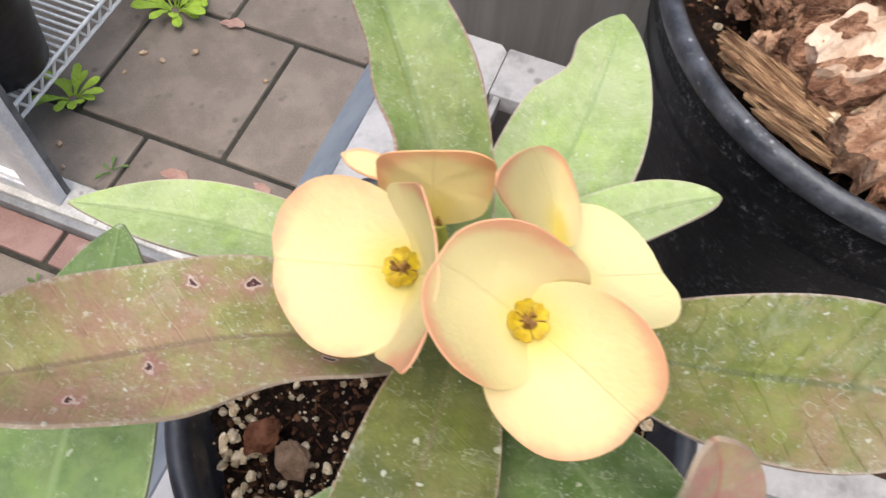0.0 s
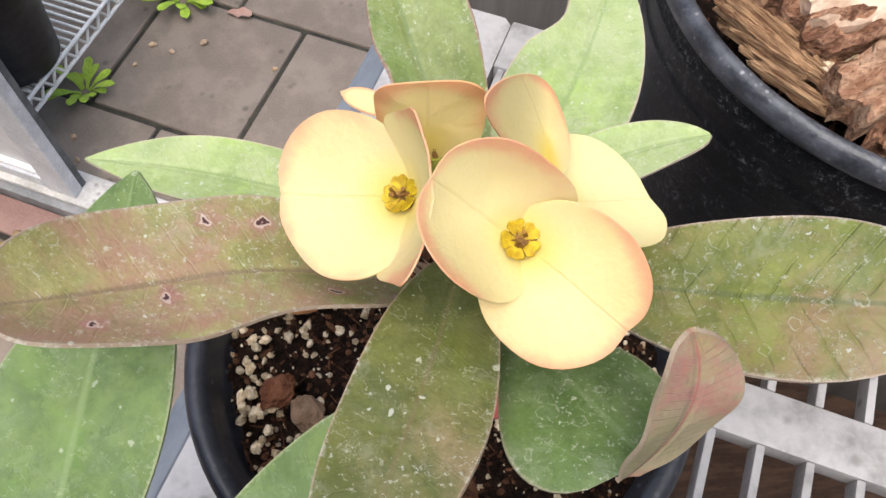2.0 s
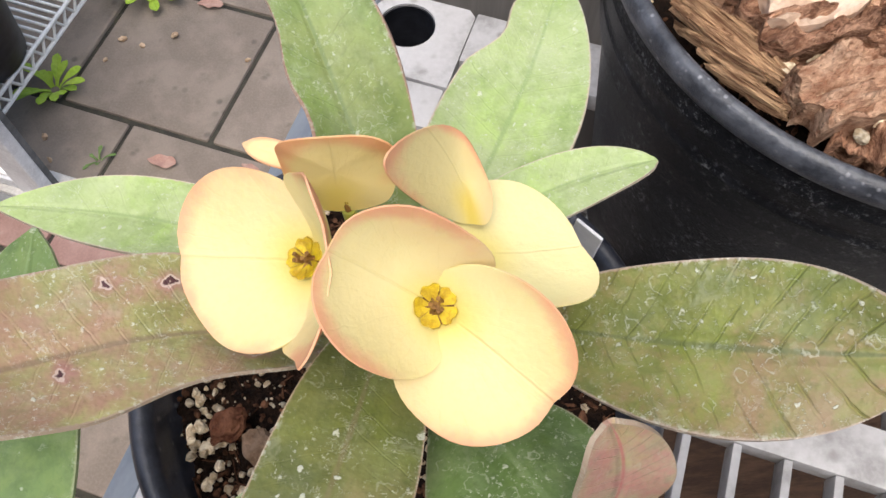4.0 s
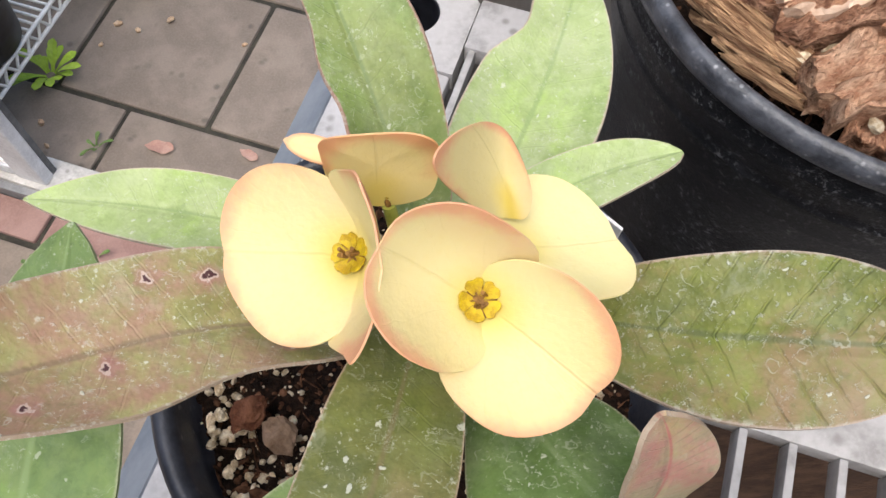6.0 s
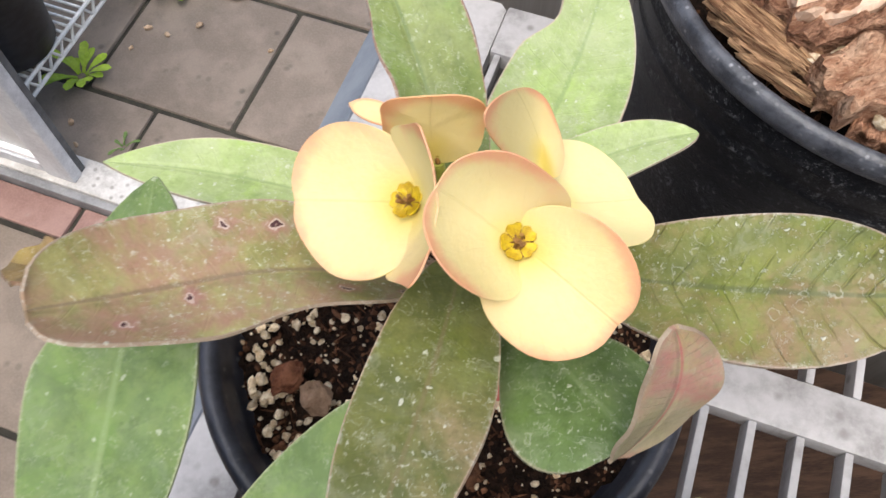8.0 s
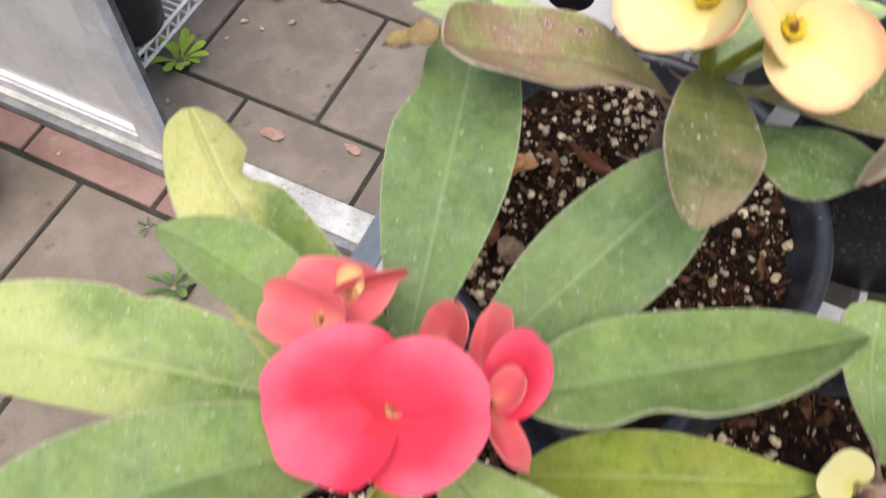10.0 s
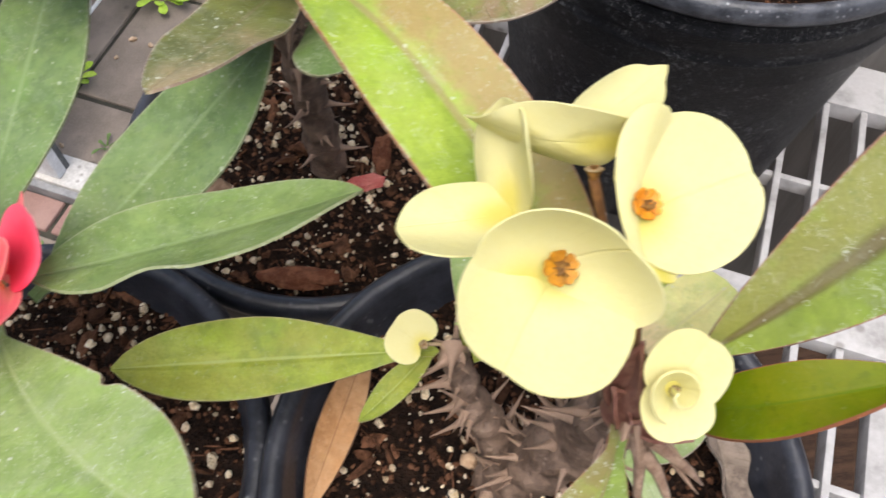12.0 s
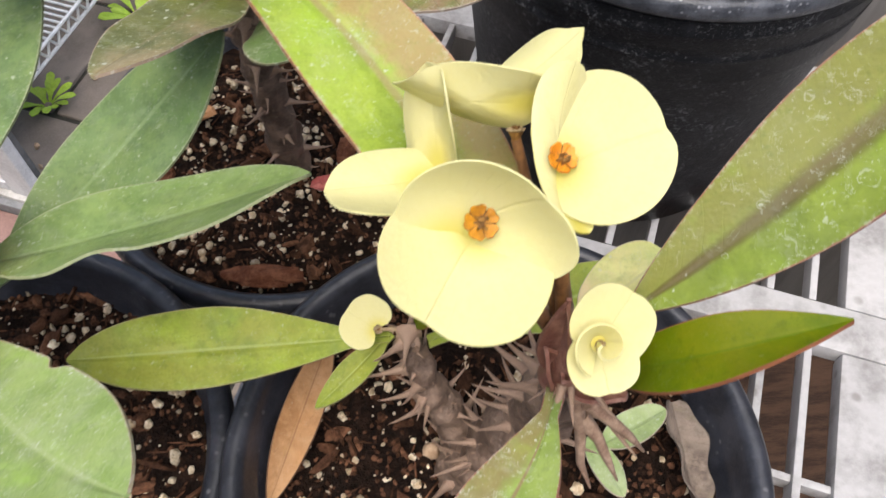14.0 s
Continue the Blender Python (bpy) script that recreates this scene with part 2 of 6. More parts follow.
def petal_material(name, heart, body, rim, rim_from=0.6, rim_strength=0.8, thin=0.3, one_side=0.0, crease=0.16):
    """Waxy bract: heart colour at the root, body, flushed rim, a crease down the middle and faint fanned veins."""
    m, nt, b = fresh(name)
    obj = coords(nt)
    uv = nt.nodes.new("ShaderNodeSeparateXYZ")
    nt.links.new(coords(nt, "UV"), uv.inputs[0])
    x = uv.outputs[0]
    y = maths(nt, "MULTIPLY", maths(nt, "SUBTRACT", uv.outputs[1], 0.5), 2.0)
    root = maths(nt, "SQRT", maths(nt, "ADD", maths(nt, "MULTIPLY", x, x), maths(nt, "MULTIPLY", maths(nt, "MULTIPLY", y, y), 0.55)))
    cx = maths(nt, "DIVIDE", maths(nt, "SUBTRACT", x, 0.40), 0.62)
    out = maths(nt, "SQRT", maths(nt, "ADD", maths(nt, "MULTIPLY", cx, cx), maths(nt, "MULTIPLY", y, y)))
    n = noise_at(nt, obj, 90, 4, 0.6)
    f = noise_at(nt, obj, 900, 4, 0.6)
    colour = blend(nt, step(nt, root, 0.02, 0.5), heart, body)
    edge = maths(nt, "ADD", out, maths(nt, "MULTIPLY", maths(nt, "SUBTRACT", n, 0.5), 0.5))
    colour = blend(nt, maths(nt, "MULTIPLY", maths(nt, "MULTIPLY", step(nt, edge, rim_from, 1.06), step(nt, x, 0.08, 0.4)), rim_strength), colour, rim)
    if one_side:
        flush = maths(nt, "ADD", y, maths(nt, "MULTIPLY", maths(nt, "SUBTRACT", n, 0.5), 1.2))
        colour = blend(nt, maths(nt, "MULTIPLY", step(nt, flush, 0.1, 1.1), one_side), colour, rim)
    colour = blend(nt, maths(nt, "MULTIPLY", step(nt, f, 0.4, 0.75), 0.12), colour, heart)
    line = maths(nt, "ABSOLUTE", maths(nt, "ADD", y, maths(nt, "MULTIPLY", maths(nt, "SUBTRACT", n, 0.5), 0.08)))
    fold = maths(nt, "MULTIPLY", step(nt, line, 0.03, 0.004), step(nt, x, 0.08, 0.3))
    fan = maths(nt, "MULTIPLY", maths(nt, "ARCTAN2", y, maths(nt, "ADD", x, 0.04)), 5.5)
    fan = maths(nt, "ADD", fan, maths(nt, "MULTIPLY", n, 1.6))
    vein = step(nt, maths(nt, "ABSOLUTE", maths(nt, "SUBTRACT", maths(nt, "FRACT", fan), 0.5)), 0.07, 0.0)
    vein = maths(nt, "MULTIPLY", vein, step(nt, noise_at(nt, obj, 210, 3), 0.4, 0.65))
    colour = blend(nt, maths(nt, "MAXIMUM", maths(nt, "MULTIPLY", fold, crease), maths(nt, "MULTIPLY", vein, 0.07)), colour, [0.72 * heart[0], 0.74 * heart[1], 0.66 * heart[2]])
    nt.links.new(colour, b.inputs["Base Color"])
    b.inputs["Roughness"].default_value = 0.52
    b.inputs["Specular IOR Level"].default_value = 0.25
    h = maths(nt, "ADD", maths(nt, "MULTIPLY", f, 0.5), maths(nt, "MULTIPLY", n, 2.2))
    h = maths(nt, "SUBTRACT", h, maths(nt, "ADD", maths(nt, "MULTIPLY", fold, 0.7), maths(nt, "MULTIPLY", vein, 0.1)))
    nt.links.new(bump(nt, h, 0.4, 0.0008), b.inputs["Normal"])
    see = node(nt, "ShaderNodeBsdfTranslucent", Color=colour)
    mix = node(nt, "ShaderNodeMixShader", Fac=thin)
    nt.links.new(b.outputs[0], mix.inputs[1])
    nt.links.new(see.outputs[0], mix.inputs[2])
    nt.links.new(mix.outputs[0], nt.nodes["Material Output"].inputs[0])
    return m


def plain_material(name, one, two, scale=60.0, rough=0.6, rise=0.3, fine=6.0, metal=0.0, per_piece=0.0, distance=0.001, stretch=(1, 1, 1), lo=0.38, hi=0.66, spot=None, island=False, gloss=0.5, dense=0.0, dust=0.0):
    """Mottled solid surface with grain at two sizes; dust: pale bloom in fine grains and smears."""
    m, nt, b = fresh(name)
    obj = coords(nt, "Object", 1.0, stretch)
    a = noise_at(nt, obj, scale, 5, 0.6)
    c = noise_at(nt, obj, scale * fine, 4, 0.65)
    colour = blend(nt, step(nt, a, lo, hi), one, two)
    colour = blend(nt, maths(nt, "MULTIPLY", step(nt, c, 0.35, 0.75), 0.3), colour, [1.35 * k for k in two])
    if spot:
        v = node(nt, "ShaderNodeTexVoronoi", Vector=obj, Scale=scale * 3.0)
        dots = maths(nt, "MULTIPLY", step(nt, v.outputs[0], 0.3, 0.1), step(nt, noise_at(nt, obj, scale * 0.8, 3), 0.48 - dense, 0.62 - dense))
        colour = blend(nt, maths(nt, "MULTIPLY", dots, 0.6), colour, spot)
    if dust:
        bloom = maths(nt, "MULTIPLY", step(nt, noise_at(nt, obj, 430, 5, 0.7), 0.52, 0.66), step(nt, noise_at(nt, obj, 60, 4, 0.6), 0.42, 0.62))
        grit = maths(nt, "MULTIPLY", step(nt, noise_at(nt, obj, 900, 4, 0.7), 0.60, 0.68), 0.7)
        colour = blend(nt, maths(nt, "MULTIPLY", maths(nt, "MAXIMUM", bloom, grit), dust), colour, (0.26, 0.265, 0.28))
    if per_piece:
        if island:
            rnd = nt.nodes.new("ShaderNodeNewGeometry").outputs["Random Per Island"]
        else:
            rnd = nt.nodes.new("ShaderNodeObjectInfo").outputs["Random"]
        k = maths(nt, "ADD", maths(nt, "MULTIPLY", rnd, per_piece), 1.0 - per_piece / 2)
        hsv = node(nt, "ShaderNodeHueSaturation", Color=colour, Value=k)
        colour = hsv.outputs[0]
    nt.links.new(colour, b.inputs["Base Color"])
    nt.links.new(maths(nt, "ADD", maths(nt, "MULTIPLY", c, 0.25), rough - 0.12), b.inputs["Roughness"])
    b.inputs["Metallic"].default_value = metal
    b.inputs["Specular IOR Level"].default_value = gloss
    nt.links.new(bump(nt, maths(nt, "ADD", a, maths(nt, "MULTIPLY", c, 0.6)), rise, distance), b.inputs["Normal"])
    return m


LEAF_PURPLE = leaf_material("leaf bronze green", (0.40, 0.39, 0.16), (0.25, 0.25, 0.09), (0.37, 0.21, 0.16), 0.9, (0.21, 0.15, 0.1), (0.38, 0.29, 0.22), 0.75, 0.22, rings=0.8, haze=0.14, sores=1.0, spec=0.4)
# pinkish tip; the darker base carries shade under the flowers in its colour
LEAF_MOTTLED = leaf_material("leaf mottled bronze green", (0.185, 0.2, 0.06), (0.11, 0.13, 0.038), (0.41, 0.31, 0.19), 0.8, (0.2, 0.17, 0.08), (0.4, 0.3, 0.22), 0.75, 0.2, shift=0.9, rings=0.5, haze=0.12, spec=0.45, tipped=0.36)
LEAF_DEEP = leaf_material("leaf deep dusty green", (0.155, 0.24, 0.085), (0.1, 0.168, 0.055), (0.19, 0.27, 0.075), 0.5, (0.22, 0.315, 0.13), (0.26, 0.31, 0.16), 0.34, 0.15, 0.55, shift=1.5, haze=0.10, spec=0.34)
LEAF_OLIVE = leaf_material("leaf olive green", (0.235, 0.255, 0.07), (0.12, 0.15, 0.033), (0.31, 0.19, 0.125), 0.8, (0.09, 0.115, 0.04), (0.42, 0.33, 0.27), 0.75, 0.7, shift=0.3, rings=0.7, haze=0.12, relief=0.7)
LEAF_PALE = leaf_material("leaf pale green", (0.42, 0.53, 0.23), (0.3, 0.41, 0.15), (0.46, 0.54, 0.3), 0.6, (0.27, 0.38, 0.15), (0.55, 0.46, 0.36), 0.6, 0.3, shift=0.7, rings=0.4, haze=0.3)
LEAF_MID = leaf_material("leaf fresh green", (0.24, 0.33, 0.11), (0.15, 0.22, 0.06), (0.3, 0.33, 0.13), 0.4, (0.15, 0.22, 0.08), (0.4, 0.25, 0.2), 0.6, 0.3, shift=1.1, rings=0.5)
LEAF_GREEN = leaf_material("leaf dusty green", (0.215, 0.315, 0.1), (0.145, 0.225, 0.062), (0.26, 0.34, 0.1), 0.5, (0.27, 0.365, 0.15), (0.3, 0.34, 0.18), 0.4, 0.15, 0.5, shift=1.9, haze=0.14, spec=0.3)
LEAF_HAZY = leaf_material("leaf hazy pale green", (0.33, 0.45, 0.15), (0.235, 0.35, 0.095), (0.36, 0.45, 0.17), 0.5, (0.42, 0.52, 0.23), (0.44, 0.36, 0.24), 0.8, 0.12, shift=2.7, haze=0.25, rings=0.3, spec=0.28)
LEAF_BLEACHED = leaf_material("leaf bleached yellow green", (0.38, 0.47, 0.13), (0.27, 0.38, 0.085), (0.46, 0.45, 0.18), 0.6, (0.52, 0.58, 0.3), (0.5, 0.36, 0.26), 0.6, 0.12, shift=2.1, haze=0.3)
LEAF_DARK = leaf_material("leaf dark green", (0.14, 0.22, 0.07), (0.075, 0.135, 0.035), (0.16, 0.22, 0.09), 0.4, (0.2, 0.29, 0.12), (0.26, 0.26, 0.16), 0.6, 0.2, shift=2.3, rings=0.8)
LEAF_CREAM = leaf_material("leaf mottled cream yellow", (0.88, 0.80, 0.34), (0.62, 0.68, 0.22), (0.90, 0.72, 0.42), 0.8, (0.7, 0.66, 0.3), (0.7, 0.6, 0.35), 0.35, 0.3, shift=3.1, haze=0.1, thin=0.06)
LEAF_TURNING = leaf_material("leaf green turning yellow", (0.25, 0.34, 0.09), (0.17, 0.25, 0.055), (0.70, 0.68, 0.26), 0.85, (0.4, 0.45, 0.17), (0.5, 0.42, 0.2), 0.6, 0.12, shift=3.4, tipped=0.66, haze=0.1)
LEAF_PALING = leaf_material("leaf green paling to yellow at its tip", (0.25, 0.35, 0.09), (0.16, 0.25, 0.055), (0.56, 0.60, 0.22), 0.7, (0.4, 0.48, 0.17), (0.46, 0.42, 0.2), 0.6, 0.12, shift=3.8, tipped=0.52, haze=0.12)
LEAF_HALF_RED = leaf_material("leaf green with one half blushed red", (0.34, 0.45, 0.06), (0.25, 0.36, 0.045), (0.36, 0.23, 0.1), 0.8, (0.3, 0.23, 0.1), (0.4, 0.2, 0.11), 0.5, 0.1, shift=4.2, half=0.8, rib_width=0.05, haze=0.1)
LEAF_DARK_RIB = leaf_material("leaf olive with dark rib", (0.22, 0.29, 0.04), (0.15, 0.21, 0.026), (0.22, 0.17, 0.06), 0.5, (0.11, 0.06, 0.045), (0.27, 0.12, 0.08), 0.45, 0.15, shift=4.9, half=-1, rib_width=0.13, rings=1.0, haze=0.08, spec=0.2)
LEAF_BLUSHED = leaf_material("leaf green blushed red", (0.3, 0.4, 0.09), (0.2, 0.29, 0.06), (0.27, 0.15, 0.09), 0.6, (0.26, 0.13, 0.1), (0.36, 0.14, 0.1), 0.8, 0.12, shift=4.4, half=1)
LEAF_GLOSS = leaf_material("leaf glossy green", (0.133, 0.183, 0.002), (0.086, 0.136, 0.002), (0.19, 0.18, 0.006), 0.5, (0.1, 0.16, 0.006), (0.26, 0.1, 0.05), 0.04, 0.02, 0.42, shift=5.0, haze=0.0, relief=0.15, spec=0.15)
LEAF_YOUNG = leaf_material("leaf yellow green", (0.3, 0.37, 0.05), (0.19, 0.26, 0.03), (0.34, 0.34, 0.05), 0.5, (0.38, 0.45, 0.14), (0.34, 0.33, 0.12), 0.2, 0.12, shift=5.8, haze=0.06, spec=0.2)
LEAF_UNDER = leaf_material("leaf pink underside", (0.46, 0.4, 0.27), (0.4, 0.34, 0.22), (0.52, 0.2, 0.2), 0.8, (0.5, 0.14, 0.15), (0.42, 0.32, 0.24), 0.25, 1.0, shift=6.4)
LEAF_DEAD = leaf_material("leaf dry brown", (0.5, 0.28, 0.13), (0.36, 0.18, 0.07), (0.56, 0.36, 0.2), 0.5, (0.26, 0.13, 0.06), (0.22, 0.12, 0.07), 0.1, 0.3, 0.7, 0.1, shift=7.1, haze=0.0)
LEAF_BROWNED = leaf_material("leaf withered olive brown", (0.34, 0.24, 0.11), (0.22, 0.15, 0.06), (0.38, 0.25, 0.13), 0.5, (0.2, 0.12, 0.06), (0.2, 0.12, 0.07), 0.3, 0.3, 0.6, 0.1, shift=7.4, haze=0.1)
LEAF_WITHERED = leaf_material("leaf withered grey", (0.25, 0.2, 0.16), (0.13, 0.1, 0.08), (0.32, 0.26, 0.21), 0.5, (0.14, 0.11, 0.09), (0.14, 0.11, 0.09), 0.1, 0.6, 0.8, 0.05, shift=7.9, haze=0.0)
PETAL_PEACH = petal_material("bract cream with peach rim", (0.84, 0.70, 0.18), (0.86, 0.775, 0.42), (0.86, 0.42, 0.27), 0.82, 0.8, thin=0.3, crease=0.1, one_side=0.2)
PETAL_FLUSHED = petal_material("bract flushed peach", (0.9, 0.76, 0.26), (0.91, 0.79, 0.42), (0.91, 0.5, 0.28), 0.62, 0.85, thin=0.4, crease=0.03)
PETAL_CREAM = petal_material("bract pale cream", (0.84, 0.73, 0.24), (0.86, 0.80, 0.45), (0.86, 0.72, 0.4), 0.8, 0.5, thin=0.3, crease=0.05)
PETAL_RED = petal_material("bract coral red", (0.74, 0.05, 0.075), (0.77, 0.05, 0.105), (0.86, 0.17, 0.26), 0.5, 0.85, thin=0.3, crease=0.0)
PETAL_CORAL = petal_material("bract faded coral", (0.88, 0.34, 0.25), (0.87, 0.18, 0.22), (0.88, 0.34, 0.32), 0.6, 0.6, thin=0.35, crease=0.05)
PETAL_LEMON = petal_material("bract pale lemon", (0.78, 0.71, 0.17), (0.84, 0.805, 0.43), (0.85, 0.82, 0.48), 0.8, 0.5, thin=0.36, crease=0.07)
NECTARY_GOLD = plain_material("nectary gold", (0.40, 0.25, 0.006), (0.62, 0.46, 0.015), 500, 0.35, 0.5)
NECTARY_ORANGE = plain_material("nectary orange", (0.62, 0.2, 0.01), (0.75, 0.32, 0.02), 400, 0.35, 0.4)
NECTARY_RUST = plain_material("nectary rust", (0.38, 0.11, 0.05), (0.62, 0.3, 0.14), 500, 0.4, 0.5)
NECTARY_AMBER = plain_material("nectary amber", (0.36, 0.15, 0.008), (0.58, 0.26, 0.015), 400, 0.35, 0.4)
NECTARY_RED = plain_material("nectary red", (0.6, 0.07, 0.04), (0.75, 0.2, 0.06), 400, 0.35, 0.4)
HEART_BROWN = plain_material("stamen brown", (0.12, 0.05, 0.01), (0.3, 0.15, 0.03), 700, 0.6, 0.5)
PEDICEL = plain_material("flower stalk tan olive", (0.19, 0.145, 0.06), (0.38, 0.28, 0.17), 200, 0.5, 0.3)
PEDICEL_GREEN = plain_material("flower stalk green", (0.2, 0.24, 0.035), (0.34, 0.36, 0.07), 200, 0.5, 0.3)
PEDICEL_BROWN = plain_material("flower stalk brown", (0.12, 0.055, 0.025), (0.27, 0.13, 0.05), 200, 0.45, 0.3)
BARK_STEM = plain_material("stem bark brown", (0.098, 0.064, 0.046), (0.27, 0.187, 0.138), 130, 0.5, 0.7, 6.0, distance=0.0022, spot=(0.4, 0.31, 0.24))
THORN = plain_material("thorn brown", (0.2, 0.118, 0.08), (0.47, 0.335, 0.245), 220, 0.5, 0.4)
BRACT_SCALE = plain_material("red brown shoot scale", (0.15, 0.055, 0.04), (0.3, 0.16, 0.12), 260, 0.5, 0.4)
POT_BLACK = plain_material("black nursery pot plastic", (0.006, 0.0065, 0.009), (0.014, 0.015, 0.02), 60, 0.42, 0.25, stretch=(1, 1, 2.0), gloss=0.35)
# rims paler than the walls: scuffs, plus the sky's sheen put into the colour
RIM_BLACK = plain_material("scuffed black pot rim lightened for sky sheen", (0.014, 0.016, 0.022), (0.04, 0.043, 0.055), 90, 0.36, 0.3, 7.0, spot=(0.2, 0.2, 0.21), gloss=0.6)
RIM_WORN_SHEEN = plain_material("worn pot rim greyed for sky sheen", (0.025, 0.028, 0.036), (0.085, 0.092, 0.11), 110, 0.36, 0.6, 6.0, spot=(0.42, 0.43, 0.46), gloss=0.6)
POT_DUSTY = plain_material("dusty black pot plastic", (0.006, 0.0065, 0.008), (0.019, 0.02, 0.024), 130, 0.42, 0.4, 7.0, gloss=0.15, lo=0.5, hi=0.8, dust=0.46)
SOIL = plain_material("dark potting soil", (0.008, 0.0045, 0.003), (0.03, 0.016, 0.01), 260, 0.97, 1.0, 4.0, distance=0.003, gloss=0.15)
PERLITE = plain_material("perlite", (0.46, 0.34, 0.2), (0.8, 0.7, 0.53), 420, 0.9, 0.9, per_piece=0.8, island=True, gloss=0.2)
SOIL_CHIP = plain_material("bark fines", (0.04, 0.018, 0.01), (0.14, 0.066, 0.036), 260, 0.95, 0.8, per_piece=1.2, island=True, gloss=0.15)
CHIP_RED = plain_material("red brown wood chip", (0.09, 0.03, 0.015), (0.2, 0.085, 0.045), 200, 0.9, 0.9, stretch=(1, 1, 1), gloss=0.2)
CHIP_ORANGE = plain_material("orange wood chip", (0.4, 0.17, 0.07), (0.56, 0.3, 0.15), 200, 0.9, 0.8, gloss=0.2)
CHIP_PINK = plain_material("faded red petal scrap", (0.42, 0.08, 0.07), (0.52, 0.17, 0.14), 200, 0.8, 0.5)
BARK_CHIP = plain_material("pine bark", (0.22, 0.102, 0.06), (0.6, 0.35, 0.225), 110, 0.9, 1.0, 4.0, stretch=(1, 2.2, 3), per_piece=0.5, distance=0.004, gloss=0.15, spot=(0.035, 0.016, 0.01))
BARK_PALE = plain_material("pine bark with tan face", (0.37, 0.18, 0.105), (0.75, 0.5, 0.34), 95, 0.9, 1.0, 5.0, stretch=(1, 2.0, 2.0), per_piece=0.3, distance=0.004, gloss=0.15, spot=(0.06, 0.026, 0.016), dense=0.05)
BARK_FIBRE = plain_material("fibrous bark strip", (0.16, 0.078, 0.042), (0.62, 0.4, 0.23), 130, 0.9, 1.0, 4.0, stretch=(0.25, 3.0, 3.0), per_piece=0.55, distance=0.004, gloss=0.15)
SAPWOOD = plain_material("bare pink wood face", (0.5, 0.35, 0.25), (0.68, 0.54, 0.42), 70, 0.85, 0.8, 5.0, gloss=0.2)
PAVER = plain_material("grey brown concrete paver", (0.178, 0.145, 0.117), (0.25, 0.206, 0.168), 13, 0.9, 0.8, 22.0, per_piece=0.14, distance=0.002, spot=(0.08, 0.068, 0.055))
BOARD = plain_material("brown under-bench board", (0.045, 0.024, 0.016), (0.11, 0.062, 0.04), 20, 0.85, 0.5, 8.0, stretch=(1, 6, 1))
CHIP_TAN = plain_material("dull tan wood chip", (0.16, 0.1, 0.06), (0.27, 0.18, 0.12), 200, 0.9, 0.8, gloss=0.2)
BRICK_RED = plain_material("red paving brick", (0.22, 0.130, 0.112), (0.30, 0.19, 0.165), 14, 0.9, 0.4, 20.0, per_piece=0.25, spot=(0.34, 0.28, 0.25))
GROUND = plain_material("joint soil and moss", (0.022, 0.02, 0.016), (0.05, 0.047, 0.034), 30, 0.95, 0.8, 8.0)
SHELF_WHITE = plain_material("white bench plastic", (0.27, 0.265, 0.265), (0.45, 0.45, 0.46), 26, 0.5, 0.25, 9.0, spot=(0.14, 0.125, 0.11), lo=0.34, hi=0.56, dense=0.06)
SHELF_SKIRT = plain_material("blue grey bench plastic", (0.16, 0.19, 0.23), (0.24, 0.27, 0.31), 30, 0.5, 0.2)
ALUMINIUM = plain_material("weathered aluminium", (0.5, 0.52, 0.55), (0.68, 0.7, 0.73), 25, 0.4, 0.15, 10.0, metal=0.15, stretch=(1, 1, 1))
SEAL_DARK = plain_material("dark frame gasket", (0.06, 0.065, 0.07), (0.13, 0.135, 0.14), 30, 0.6, 0.2)
SILL_WHITE = plain_material("dirty white sill", (0.36, 0.35, 0.33), (0.58, 0.57, 0.55), 22, 0.7, 0.3, 9.0, spot=(0.15, 0.14, 0.12))
SILL_GREY = plain_material("grey metal sill edge", (0.16, 0.165, 0.175), (0.27, 0.275, 0.285), 25, 0.45, 0.2, 10.0)
PANEL = plain_material("milky greenhouse sheet", (0.5, 0.51, 0.51), (0.62, 0.63, 0.63), 7, 0.4, 0.05, 12.0)
PANEL_GREY = plain_material("grey ribbed greenhouse sheet", (0.165, 0.158, 0.152), (0.195, 0.188, 0.182), 12, 0.5, 0.3, 6.0, stretch=(8, 8, 0.4))
WIRE_WHITE = plain_material("white coated wire", (0.55, 0.56, 0.54), (0.68, 0.69, 0.67), 60, 0.45, 0.2)
LABEL_WHITE = plain_material("white plant label plastic", (0.86, 0.86, 0.87), (0.92, 0.92, 0.93), 40, 0.35, 0.1)
WEED_GREEN = leaf_material("weed leaf", (0.46, 0.64, 0.07), (0.33, 0.51, 0.045), (0.44, 0.58, 0.1), 0.4, (0.42, 0.56, 0.12), (0.3, 0.45, 0.06), 0.1, 0.1, shift=9.0, haze=0.0)
WEED_DULL = leaf_material("dull weed leaf", (0.16, 0.27, 0.07), (0.1, 0.18, 0.045), (0.2, 0.28, 0.1), 0.4, (0.2, 0.3, 0.1), (0.14, 0.2, 0.06), 0.1, 0.1, shift=9.4, haze=0.0)
PEBBLE = plain_material("small tan pebble", (0.42, 0.27, 0.16), (0.6, 0.45, 0.31), 120, 0.85, 0.5, per_piece=0.5)
FALLEN = plain_material("fallen pink petal", (0.34, 0.19, 0.15), (0.44, 0.28, 0.22), 60, 0.8, 0.4)

# ---- builders ----


def empty(name, at, label="", category="", group="", kind=""):
    ob = new(name)
    ob.location = at
    ob.empty_display_size = 0.02
    return tagged(ob, label, category, group, kind)


